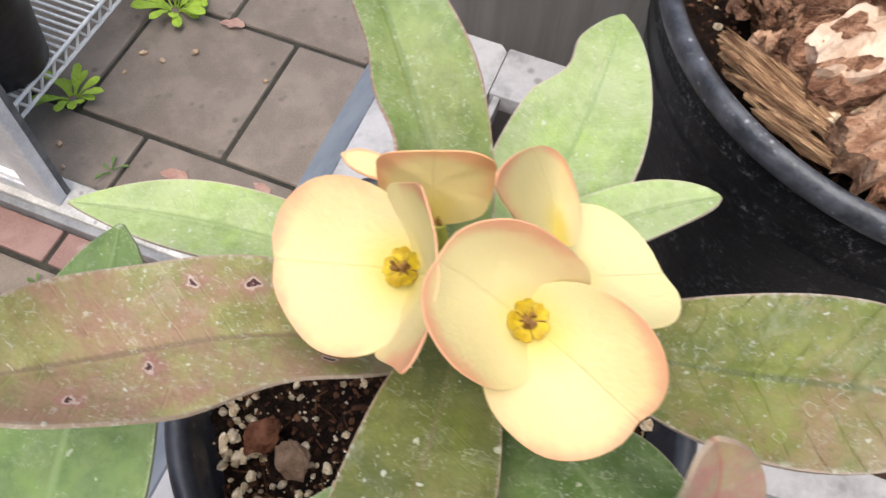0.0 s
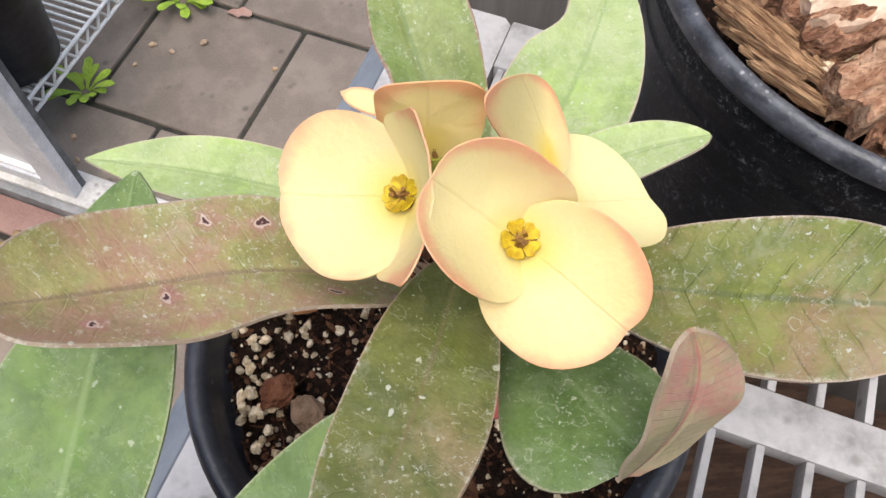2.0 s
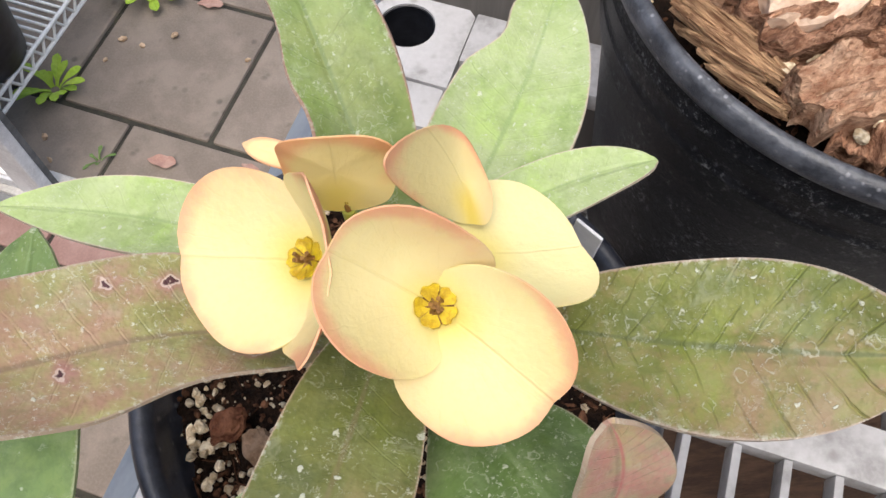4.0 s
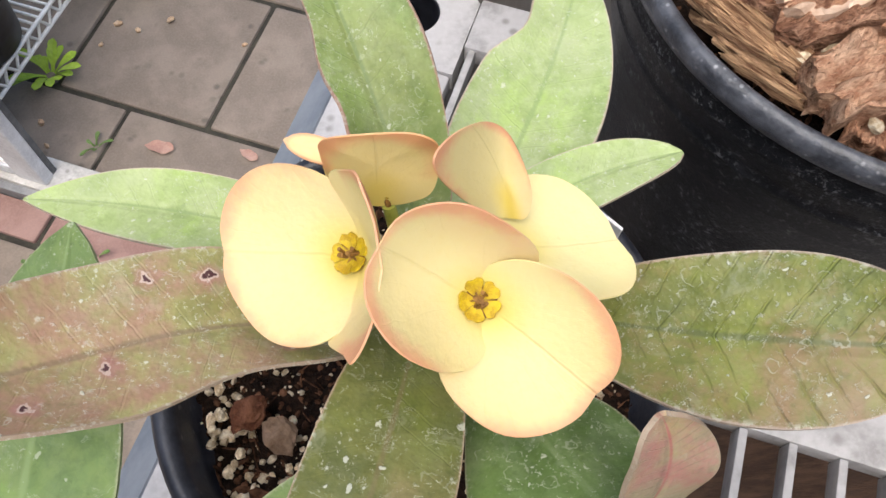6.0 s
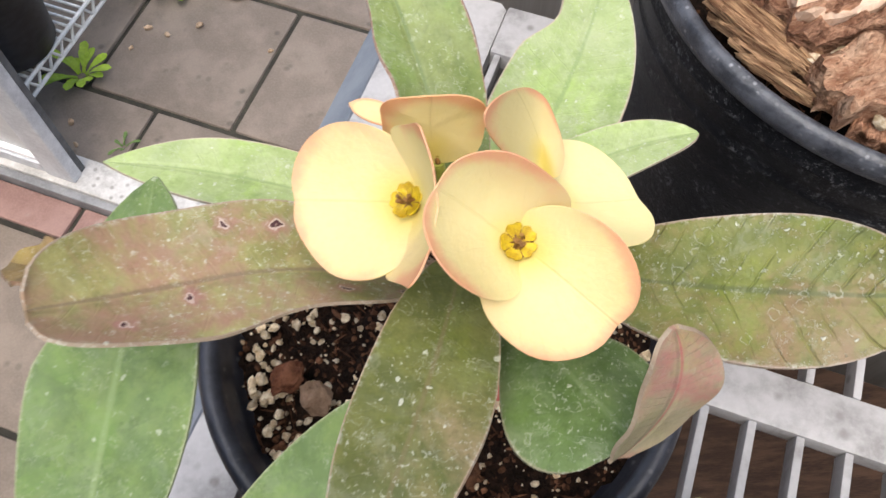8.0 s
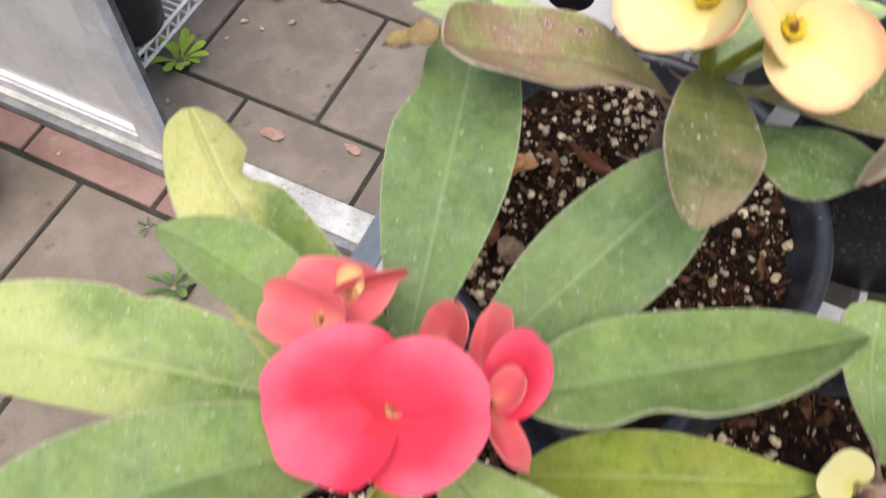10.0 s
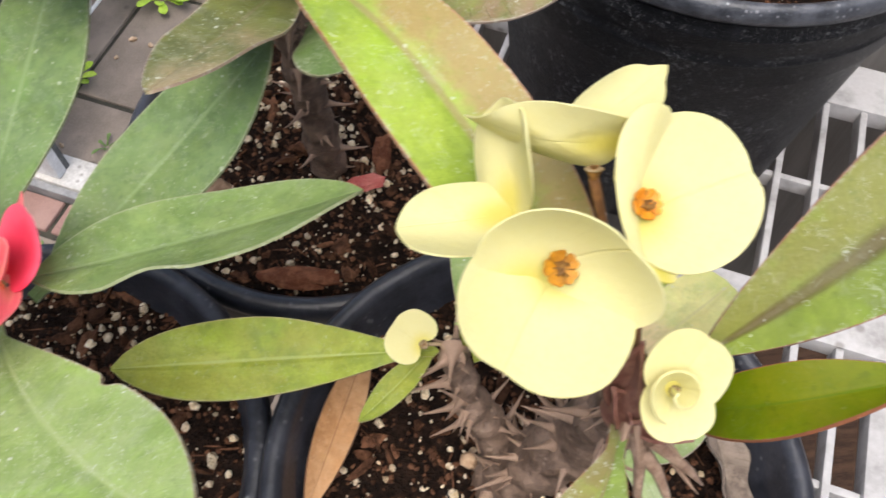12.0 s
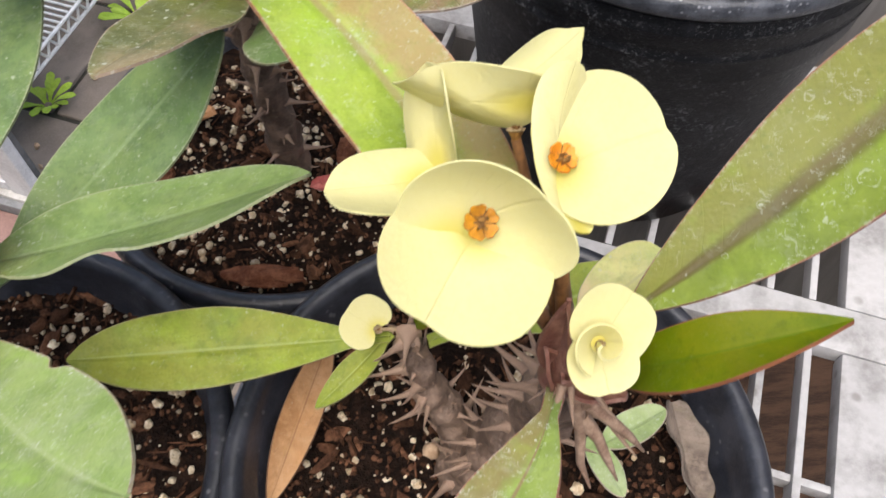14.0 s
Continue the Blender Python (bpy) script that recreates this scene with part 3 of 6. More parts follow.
def mesh_of(name, bm, material, smooth=True):
    bmesh.ops.recalc_face_normals(bm, faces=bm.faces)
    me = bpy.data.meshes.new(name)
    bm.to_mesh(me)
    bm.free()
    me.materials.append(material)
    for p in me.polygons:
        p.use_smooth = smooth
    if smooth:
        me.set_sharp_from_angle(angle=radians(50))
    return me


def adopt(ob, parent):
    ob.parent = parent
    ob.matrix_parent_inverse = parent.matrix_basis.inverted()
    return ob


def part(name, bm, material, parent, label="", smooth=True):
    ob = new(name, mesh_of(name, bm, material, smooth))
    adopt(ob, parent)
    return tagged(ob, label) if label else ob


def thing(name, bm, material, label="", category="", group="", kind="", smooth=True):
    return tagged(new(name, mesh_of(name, bm, material, smooth)), label, category, group, kind)


def frame_of(base, tip, roll):
    """Axis, side and normal of a blade that runs from base to tip; roll turns its right side up."""
    base, tip = Vector(base), Vector(tip)
    ax = (tip - base).normalized()
    s0 = ax.cross(Vector((0, 0, 1))).normalized()
    n0 = s0.cross(ax)
    a = radians(roll)
    side = s0 * math.cos(a) + n0 * math.sin(a)
    return base, ax, (tip - base).length, side, side.cross(ax)


def thicken(bm, amount):
    bmesh.ops.recalc_face_normals(bm, faces=bm.faces)
    bmesh.ops.solidify(bm, geom=bm.faces[:], thickness=amount)


def blade(base, tip, width, roll=0, peak=0.6, blunt=0.55, bow=0.0, fold=0.06, wave=0.03, sway=0.0, twist=0.0, left=1.0, right=1.0, bites=(), seed=0, thick=0.0007, droop=0.0, nu=30, nv=8):
    """A leaf blade. peak: where it is widest; bow: rise of its middle; fold: lift of its edges; sway: sideways bend;
    bites: (side, place, half length, depth) missing from an edge."""
    base, ax, length, side, up = frame_of(base, tip, roll)
    rnd = random.Random(seed)
    ph = [rnd.uniform(0, 6.28) for _ in range(6)]
    a = blunt * peak / (1 - peak)
    top = peak ** a * (1 - peak) ** blunt
    bm = bmesh.new()
    layer = bm.loops.layers.uv.new("UVMap")
    grid = []
    for i in range(nu + 1):
        u = i / nu
        uu = min(max(u, 0.004), 0.9985)
        half = 0.5 * width * uu ** a * (1 - uu) ** blunt / top
        half = max(half, 0.0016 * (1 - u) + 0.0002)
        mid = base + ax * (length * u) + up * (4 * bow * u * (1 - u) - droop * max(0, u - 0.6) ** 2 * 6.25) + side * (4 * sway * u * (1 - u))
        tw = radians(twist) * u
        s_, n_ = side * math.cos(tw) + up * math.sin(tw), up * math.cos(tw) - side * math.sin(tw)
        row = []
        for j in range(2 * nv + 1):
            s = (j - nv) / nv
            k = left if s < 0 else right
            for where, at, reach, depth in bites:
                if where * s > 0 and abs(u - at) < reach:
                    k *= 1 - depth * math.cos(1.5708 * (u - at) / reach) ** 2
            k *= 1 + 0.035 * math.sin(9 * u + ph[0] + (2 if s < 0 else 0)) * u
            ease = min(1.0, 2 * half / width) ** 0.8
            lift = ease * fold * width * (abs(s) ** 1.3) + ease * wave * width * s * s * math.sin((7 + rnd_k(ph[1])) * u * 1.6 + ph[2] + (1.7 if s < 0 else 0))
            row.append((bm.verts.new(mid + s_ * (half * k * s) + n_ * lift), (u, 0.5 + 0.5 * s)))
        grid.append(row)
    for i in range(nu):
        for j in range(2 * nv):
            quad = (grid[i][j], grid[i][j + 1], grid[i + 1][j + 1], grid[i + 1][j])
            f = bm.faces.new([v for v, _ in quad])
            for loop, (_, uv) in zip(f.loops, quad):
                loop[layer].uv = uv
    thicken(bm, thick)
    return bm


def rnd_k(p):
    return 1.5 * math.sin(p)


def bract(base, tip, width, roll=0, cup=0.25, curl=0.0, notch=0.05, lobe=0.355, seed=0, turn=0.0, thick=0.0003, back=0.24, full=0.85, gutter=0.0):
    """A rounded bract that starts at the flower's heart. cup: rise of its rim; curl: rise of one side over the other; lobe: how deep its root is cut;
    back: how far its root lobes reach behind the heart; full: below 1 the outline is squarer; gutter: rise of both its sides."""
    base, ax, length, side, up = frame_of(base, tip, roll)
    rnd = random.Random(seed)
    ph = [rnd.uniform(0, 6.28) for _ in range(3)]
    bm = bmesh.new()
    layer = bm.loops.layers.uv.new("UVMap")
    rings, spokes = 9, 48
    grid = []
    for i in range(rings + 1):
        rho = i / rings
        row = []
        for j in range(spokes):
            th = 2 * math.pi * j / spokes
            away = abs((th + math.pi) % (2 * math.pi) - math.pi)
            k = 1 - lobe * math.exp(-((math.pi - away) / 0.36) ** 2) - notch * math.exp(-(away / 0.16) ** 2)
            k *= 1 + 0.008 * math.sin(3 * th + ph[0]) + 0.004 * math.sin(7 * th + ph[1])
            ct = math.copysign(abs(math.cos(th)) ** full, math.cos(th))
            st = math.copysign(abs(math.sin(th)) ** full, math.sin(th))
            x = length * (0.5 * (1.02 - back) + 0.5 * (1.02 + back) * rho * k * ct)
            y = 0.5 * width * rho * k * st
            y0 = y
            t = turn * (x / length - 0.3)
            y += length * t * 0.5
            d2 = ((x / length) ** 2 + (2 * y / width) ** 2 * 0.55)
            z = cup * length * (d2 - 0.25) + curl * length * (2 * y / width) * abs(2 * y / width) + gutter * length * (2 * y / width) ** 2 + 0.012 * length * rho * math.sin(4 * th + ph[2])
            z -= 0.004 * length * math.exp(-(y / (0.09 * width)) ** 2)
            row.append((bm.verts.new(base + ax * x + side * y + up * z) if rho > 0 or j == 0 else None, (min(1.0, max(0.0, 0.40 + 0.62 * rho * k * ct)), 0.5 + 0.5 * min(1.0, max(-1.0, y0 / (0.5 * width))))))
        grid.append(row)
    heart = grid[0][0][0]
    for i in range(rings):
        for j in range(spokes):
            k = (j + 1) % spokes
            if i == 0:
                quad = [(heart, grid[0][0][1]), grid[1][j], grid[1][k]]
            else:
                quad = [grid[i][j], grid[i + 1][j], grid[i + 1][k], grid[i][k]]
            f = bm.faces.new([v for v, _ in quad])
            for loop, (_, uv) in zip(f.loops, quad):
                loop[layer].uv = uv
    thicken(bm, thick)
    return bm


def tube(points, radii, sides=12, cap=True):
    """A tapering round body along points."""
    bm = bmesh.new()
    pts = [Vector(p) for p in points]
    rings = []
    for i, p in enumerate(pts):
        ax = (pts[min(i + 1, len(pts) - 1)] - pts[max(i - 1, 0)]).normalized()
        s = ax.cross(Vector((0.3, 0.9, 0.2))).normalized()
        n = s.cross(ax)
        rings.append([bm.verts.new(p + (s * math.cos(6.28319 * k / sides) + n * math.sin(6.28319 * k / sides)) * radii[i]) for k in range(sides)])
    for a, b in zip(rings, rings[1:]):
        for k in range(sides):
            bm.faces.new((a[k], a[(k + 1) % sides], b[(k + 1) % sides], b[k]))
    if cap:
        bm.faces.new(rings[0])
        bm.faces.new(rings[-1])
    return bm


def join(bm, other, m=Matrix()):
    made = {v: bm.verts.new(m @ v.co) for v in other.verts}
    for f in other.faces:
        bm.faces.new([made[v] for v in f.verts])
    other.free()


def box(bm, lo, hi, m=Matrix(), bevel=0.0, seg=2):
    one = bmesh.new()
    for v in bmesh.ops.create_cube(one, size=1)["verts"]:
        v.co = Vector([lo[i] + (v.co[i] + 0.5) * (hi[i] - lo[i]) for i in range(3)])
    if bevel:
        bmesh.ops.bevel(one, geom=one.edges[:], offset=bevel, segments=seg, affect="EDGES", profile=0.6)
    join(bm, one, m)
    return bm


def lathe(profile, sides=96, at=(0, 0, 0), caps=(True, True)):
    bm = bmesh.new()
    at = Vector(at)
    rings = [[bm.verts.new(at + Vector((r * math.cos(6.2831853 * k / sides), r * math.sin(6.2831853 * k / sides), z))) for k in range(sides)] for r, z in profile]
    for a, b in zip(rings, rings[1:]):
        for k in range(sides):
            bm.faces.new((a[k], a[(k + 1) % sides], b[(k + 1) % sides], b[k]))
    if caps[0]:
        bm.faces.new(rings[0])
    if caps[1]:
        bm.faces.new(rings[-1])
    return bm


BALLS = []
for level in (1, 2):
    one = bmesh.new()
    bmesh.ops.create_icosphere(one, subdivisions=level, radius=1)
    BALLS.append(([v.co.copy() for v in one.verts], [[v.index for v in f.verts] for f in one.faces]))
    one.free()


def chunk(bm, at, size, rnd, flat=1.0):
    """An irregular crumb."""
    points, faces = BALLS[1 if size > 0.0016 else 0]
    m = Matrix.Translation(at) @ Euler([rnd.uniform(0, 6.28) for _ in range(3)]).to_matrix().to_4x4()
    sx = [size * rnd.uniform(0.6, 1.2), size * rnd.uniform(0.6, 1.2), size * flat * rnd.uniform(0.6, 1.0)]
    off = Vector((rnd.uniform(0, 90), rnd.uniform(0, 90), 0))
    made = []
    for p in points:
        k = 1 + 0.55 * noise.noise(p * 1.4 + off) + 0.2 * noise.noise(p * 3.5 + off)
        made.append(bm.verts.new(m @ Vector([p[i] * sx[i] * k for i in range(3)])))
    for f in faces:
        bm.faces.new([made[i] for i in f])


# plan axes: the bench, the sill and the paving share them
PLAN = Matrix.Rotation(radians(-23.7), 4, "Z")


def plan(u, v, z=0.0):
    return PLAN @ Vector((u, v, z))


BENCH = 0.658

# ---- large structure ----
bm = bmesh.new()
g = bmesh.ops.create_grid(bm, x_segments=2, y_segments=2, size=60)
for v in bm.verts:
    v.co.z = -0.006
floor = thing("floor", bm, GROUND, "dark soil and moss in the joints of the paving", "floor", kind="structure", smooth=False)


def slab(w, d, h=0.03, bevel=0.004):
    bm = bmesh.new()
    box(bm, (-w / 2, -d / 2, -h), (w / 2, d / 2, 0), bevel=bevel, seg=2)
    return bm


rnd = random.Random(5)
bm = bmesh.new()
box(bm, (-3.2, 0.552, -0.02), (-0.10, 0.606, 0.026), PLAN, 0.003)
sill = thing("sill", bm, SILL_WHITE, "dirty white door sill with grey metal edge", "sill", kind="structure", smooth=False)
bm = bmesh.new()
box(bm, (-3.2, 0.540, -0.02), (-0.10, 0.5525, 0.018), PLAN, 0.002)
part("sill_edge", bm, SILL_GREY, sill, "grey aluminium edge", smooth=False)

# fixed wall beside the door opening: frame and milky sheet
bm = bmesh.new()
box(bm, (-3.2, 0.574, 0.055), (-0.72, 0.582, 1.9), PLAN)
wall_left = thing("wall_left", bm, PANEL, "milky translucent greenhouse wall sheet", "wall", kind="structure", smooth=False)
bm = bmesh.new()
box(bm, (-0.718, 0.560, 0.026), (-0.6705, 0.580, 1.95), PLAN, 0.003)
part("stile", bm, ALUMINIUM, wall_left, "upright aluminium frame bar", smooth=False)
bm = bmesh.new()
box(bm, (-0.712, 0.5805, 0.026), (-0.672, 0.590, 1.95), PLAN, 0.001)
part("gasket", bm, SEAL_DARK, wall_left, "dark rubber door gasket", smooth=False)
bm = bmesh.new()
box(bm, (-3.2, 0.562, 0.0265), (-0.7225, 0.590, 0.048), PLAN, 0.003)
part("bottom_rail", bm, ALUMINIUM, wall_left, smooth=False)
# white strip in place of the bright highlight along the bottom rail
bm = bmesh.new()
box(bm, (-3.2, 0.566, 0.0485), (-0.7225, 0.586, 0.058), PLAN, 0.002)
part("rail_highlight", bm, LABEL_WHITE, wall_left, "white strip that stands for the highlight along the rail", smooth=False)

# ribbed wall behind the bench
bm = bmesh.new()
n = 520
rows = []
for i in range(n + 1):
    u = -0.135 + 2.6 * i / n
    rows.append([bm.verts.new(plan(u, 0.566 + 0.0012 * math.sin(i * 1.2), z)) for z in (-0.004, 1.9)])
back = []
for i in (0, n):
    u = -0.135 + 2.6 * i / n
    back.append([bm.verts.new(plan(u, 0.58, z)) for z in (-0.004, 1.9)])
for a, b in zip(rows, rows[1:]):
    bm.faces.new((a[0], b[0], b[1], a[1]))
bm.faces.new((back[0][0], back[1][0], back[1][1], back[0][1]))
thing("wall_back", bm, PANEL_GREY, "grey ribbed greenhouse wall sheet behind the bench", "wall", kind="structure")

# unseen walls, added round the walk to keep low light off upright faces
bm = bmesh.new()
box(bm, (-3.2, -1.52, -0.004), (2.46, -1.5, 2.1), PLAN)
thing("unseen_wall_front", bm, PANEL_GREY, "unseen grey wall, added to block low light", "wall", kind="structure", smooth=False)
bm = bmesh.new()
box(bm, (2.44, -1.5, -0.004), (2.46, 0.56, 2.1), PLAN)
thing("unseen_wall_right", bm, PANEL_GREY, "unseen grey wall, added to block low light", "wall", kind="structure", smooth=False)
bm = bmesh.new()
box(bm, (-3.2, -1.5, -0.004), (-3.18, 0.56, 2.1), PLAN)
thing("unseen_wall_end", bm, PANEL_GREY, "unseen grey wall, added to block low light", "wall", kind="structure", smooth=False)

# ---- the bench ----
bench = empty("plant_bench", plan(0.25, 0.29, 0.0), "white plastic plant bench with a slotted top", "bench")
U0, U1, V0, V1 = -0.105, 0.80, 0.055, 0.525
T = 0.014


def bar(name, lo, hi, bevel=0.0025, material=SHELF_WHITE, label=""):
    bm = bmesh.new()
    box(bm, lo, hi, PLAN, bevel)
    return part(name, bm, material, bench, label)


def corner_plate():
    """Solid corner with the socket hole of the leg and a rounded outside corner."""
    bm = bmesh.new()
    cu, cv, r = U0 + 0.024, V1 - 0.024, 0.0175
    sides = 40
    ring = [(cu + r * math.cos(6.28319 * k / sides), cv + r * math.sin(6.28319 * k / sides)) for k in range(sides)]
    lo_u, hi_u, lo_v, hi_v = U0, U0 + 0.062, V1 - 0.062, V1
    outer = []
    for x, y in ring:
        dx, dy = x - cu, y - cv
        k = min((hi_u - cu) / dx if dx > 1e-6 else 1e9, (lo_u - cu) / dx if dx < -1e-6 else 1e9, (hi_v - cv) / dy if dy > 1e-6 else 1e9, (lo_v - cv) / dy if dy < -1e-6 else 1e9)
        px, py = cu + dx * k, cv + dy * k
        ex, ey = px - (U0 + 0.02), py - (V1 - 0.02)
        if ex < 0 and ey > 0:
            q = math.hypot(ex, ey)
            px, py = U0 + 0.02 + ex / q * min(q, 0.02), V1 - 0.02 + ey / q * min(q, 0.02)
        outer.append((px, py))
    layers = []
    for z in (BENCH, BENCH - T):
        layers.append(([bm.verts.new(plan(x, y, z)) for x, y in ring], [bm.verts.new(plan(x, y, z)) for x, y in outer]))
    deep = [bm.verts.new(plan(x, y, BENCH - 0.05)) for x, y in ring]
    for k in range(sides):
        j = (k + 1) % sides
        (r0, o0), (r1, o1) = layers
        bm.faces.new((r0[k], r0[j], o0[j], o0[k]))
        bm.faces.new((r1[k], r1[j], o1[j], o1[k]))
        bm.faces.new((o0[k], o0[j], o1[j], o1[k]))
        bm.faces.new((r0[k], r0[j], deep[j], deep[k]))
    bm.faces.new(deep)
    part("corner_plate", bm, SHELF_WHITE, bench, "white plastic corner with a round leg socket", smooth=False)


corner_plate()
# black lining added in the hole: the shade inside it, as colour
part("socket_dark", lathe([(0.0173, BENCH - 0.0012), (0.0166, BENCH - 0.0015), (0.0160, BENCH - 0.048), (0.0150, BENCH - 0.0495)], 40, plan(U0 + 0.024, V1 - 0.024), (False, True)), POT_BLACK, bench, "black lining that stands for the shade inside the leg socket")
Z0, Z1 = BENCH - T, BENCH
bar("border", (U0, V0, Z0), (U0 + 0.034, V1 - 0.062, Z1))
bar("border", (U0 + 0.062, V1 - 0.040, Z0), (U1, V1, Z1))
bar("border", (U0 + 0.034, V0, Z0), (U1, V0 + 0.034, Z1))
bar("border", (U1 - 0.034, V0 + 0.034, Z0), (U1, V1 - 0.040, Z1))
bar("cross_band", (U0 + 0.034, 0.309, Z0), (U1 - 0.034, 0.338, Z1 - 0.0005))
for v0, v1 in ((V0 + 0.034, 0.309), (0.338, V1 - 0.040)):
    bar("long_band", (0.290, v0, Z0), (0.330, v1, Z1 - 0.0007))
bar("corner_web", (U0 + 0.0345, V1 - 0.0625 - 0.03, Z0), (U0 + 0.061, V1 - 0.0625, Z1 - 0.001))
for k in range(36):
    u = -0.061 + 0.0238 * k
    if u > U1 - 0.045 or 0.283 < u < 0.337:
        continue
    for v0, v1 in ((V0 + 0.034, 0.309), (0.338, V1 - 0.040 if u > U0 + 0.064 else V1 - 0.0925)):
        bar("slat", (u - 0.0022, v0, Z0), (u + 0.0022, v1, Z1 - 0.001), 0.001)
for v in (0.145, 0.231, 0.418):
    bar("cross_slat", (U0 + 0.034, v - 0.0022, Z0 - 0.001), (U1 - 0.034, v + 0.0022, Z1 - 0.004), 0.001)
bar("lower_shelf", (U0 + 0.05, V0 + 0.01, 0.300), (U1 - 0.01, V1 - 0.012, 0.318), 0.003, BOARD, "dark brown board under the bench")
# sloping skirt along the end of the bench
bm = bmesh.new()
prof = ((U0 - 0.002, BENCH - 0.004), (U0 - 0.026, BENCH - 0.03), (U0 - 0.028, BENCH - 0.075), (U0 - 0.022, BENCH - 0.075), (U0 - 0.02, BENCH - 0.034), (U0 + 0.004, BENCH - 0.012))
ends = [[bm.verts.new(plan(u, v, z)) for u, z in prof] for v in (V0, V1 - 0.006)]
for k in range(6):
    bm.faces.new((ends[0][k], ends[0][(k + 1) % 6], ends[1][(k + 1) % 6], ends[1][k]))
bm.faces.new(ends[0])
bm.faces.new(ends[1])
part("end_skirt", bm, SHELF_SKIRT, bench, "blue-grey sloping end skirt", smooth=False)
for u, v in ((U0 + 0.024, V1 - 0.024), (U0 + 0.024, V0 + 0.024), (U1 - 0.024, V1 - 0.024), (U1 - 0.024, V0 + 0.024)):
    part("leg", lathe([(0.0215, -0.002), (0.0215, BENCH - 0.053)], 24, plan(u, v)), SHELF_SKIRT, bench, "blue-grey tubular leg")

# ---- pots and soil ----


def pot(at, top, rim, base, label, material=POT_BLACK, ground=BENCH, sides=96, fat=1.0, rim_material=RIM_BLACK, beads=()):
    """Nursery pot: tapered wall, stepped band and rolled lip, hollow; beads: raised rings this far below the top."""
    x, y = at
    h = top - ground
    r0, r1 = base, rim - 0.004
    wall = [(r0 * 0.93, 0.0), (r0, 0.004)]
    wall += [(r0 + (r1 - 0.004 - r0) * k, h * (0.03 + 0.70 * k)) for k in (0.25, 0.5, 0.75, 1.0)]
    wall += [(r1 - 0.0016, h * 0.745), (r1 - 0.0012, h * 0.80), (r1 - 0.0002, h * 0.806), (r1 + 0.0001, h * 0.86), (r1 + 0.0012, h * 0.866), (r1 + 0.0014, h - 0.011)]
    for d in beads:
        z = h - d
        low = max((q for q in wall if q[1] <= z), key=lambda q: q[1])
        high = min((q for q in wall if q[1] > z), key=lambda q: q[1])
        r = low[0] + (high[0] - low[0]) * (z - low[1]) / (high[1] - low[1])
        wall += [(r, z - 0.0012), (r + 0.0003, z - 0.0005), (r + 0.0003, z + 0.0005), (r, z + 0.0012)]
        wall.sort(key=lambda q: q[1])
    lip = [(rim - 0.0016, h - 0.0118 * fat), (rim - 0.0004, h - 0.0105 * fat), (rim, h - 0.007 * fat), (rim - 0.0004, h - 0.003 * fat), (rim - 0.002 * fat, h - 0.0006), (rim - 0.0042 * fat, h), (rim - 0.0062 * fat, h - 0.0008), (rim - 0.0078 * fat, h - 0.003 * fat)]
    inner = [(rim - 0.0082 * fat, h - 0.0075 * fat), (rim - 0.0098 * fat, h - 0.0095 * fat), (rim - 0.0100 * fat, h - 0.016 * fat), (rim - 0.0118 * fat, h - 0.018 * fat), (r1 - 0.0125 * fat, h * 0.76), (r0 - 0.003, 0.012)]
    ob = empty("nursery_pot", (x, y, ground), label, "plant pot", "black nursery pots")
    part("wall", lathe(wall, sides, (x, y, ground), (True, False)), material, ob)
    part("rolled_rim", lathe(lip + inner, sides, (x, y, ground), (False, True)), rim_material, ob, "rounded scuffed rim with sky sheen in its colour")
    return ob


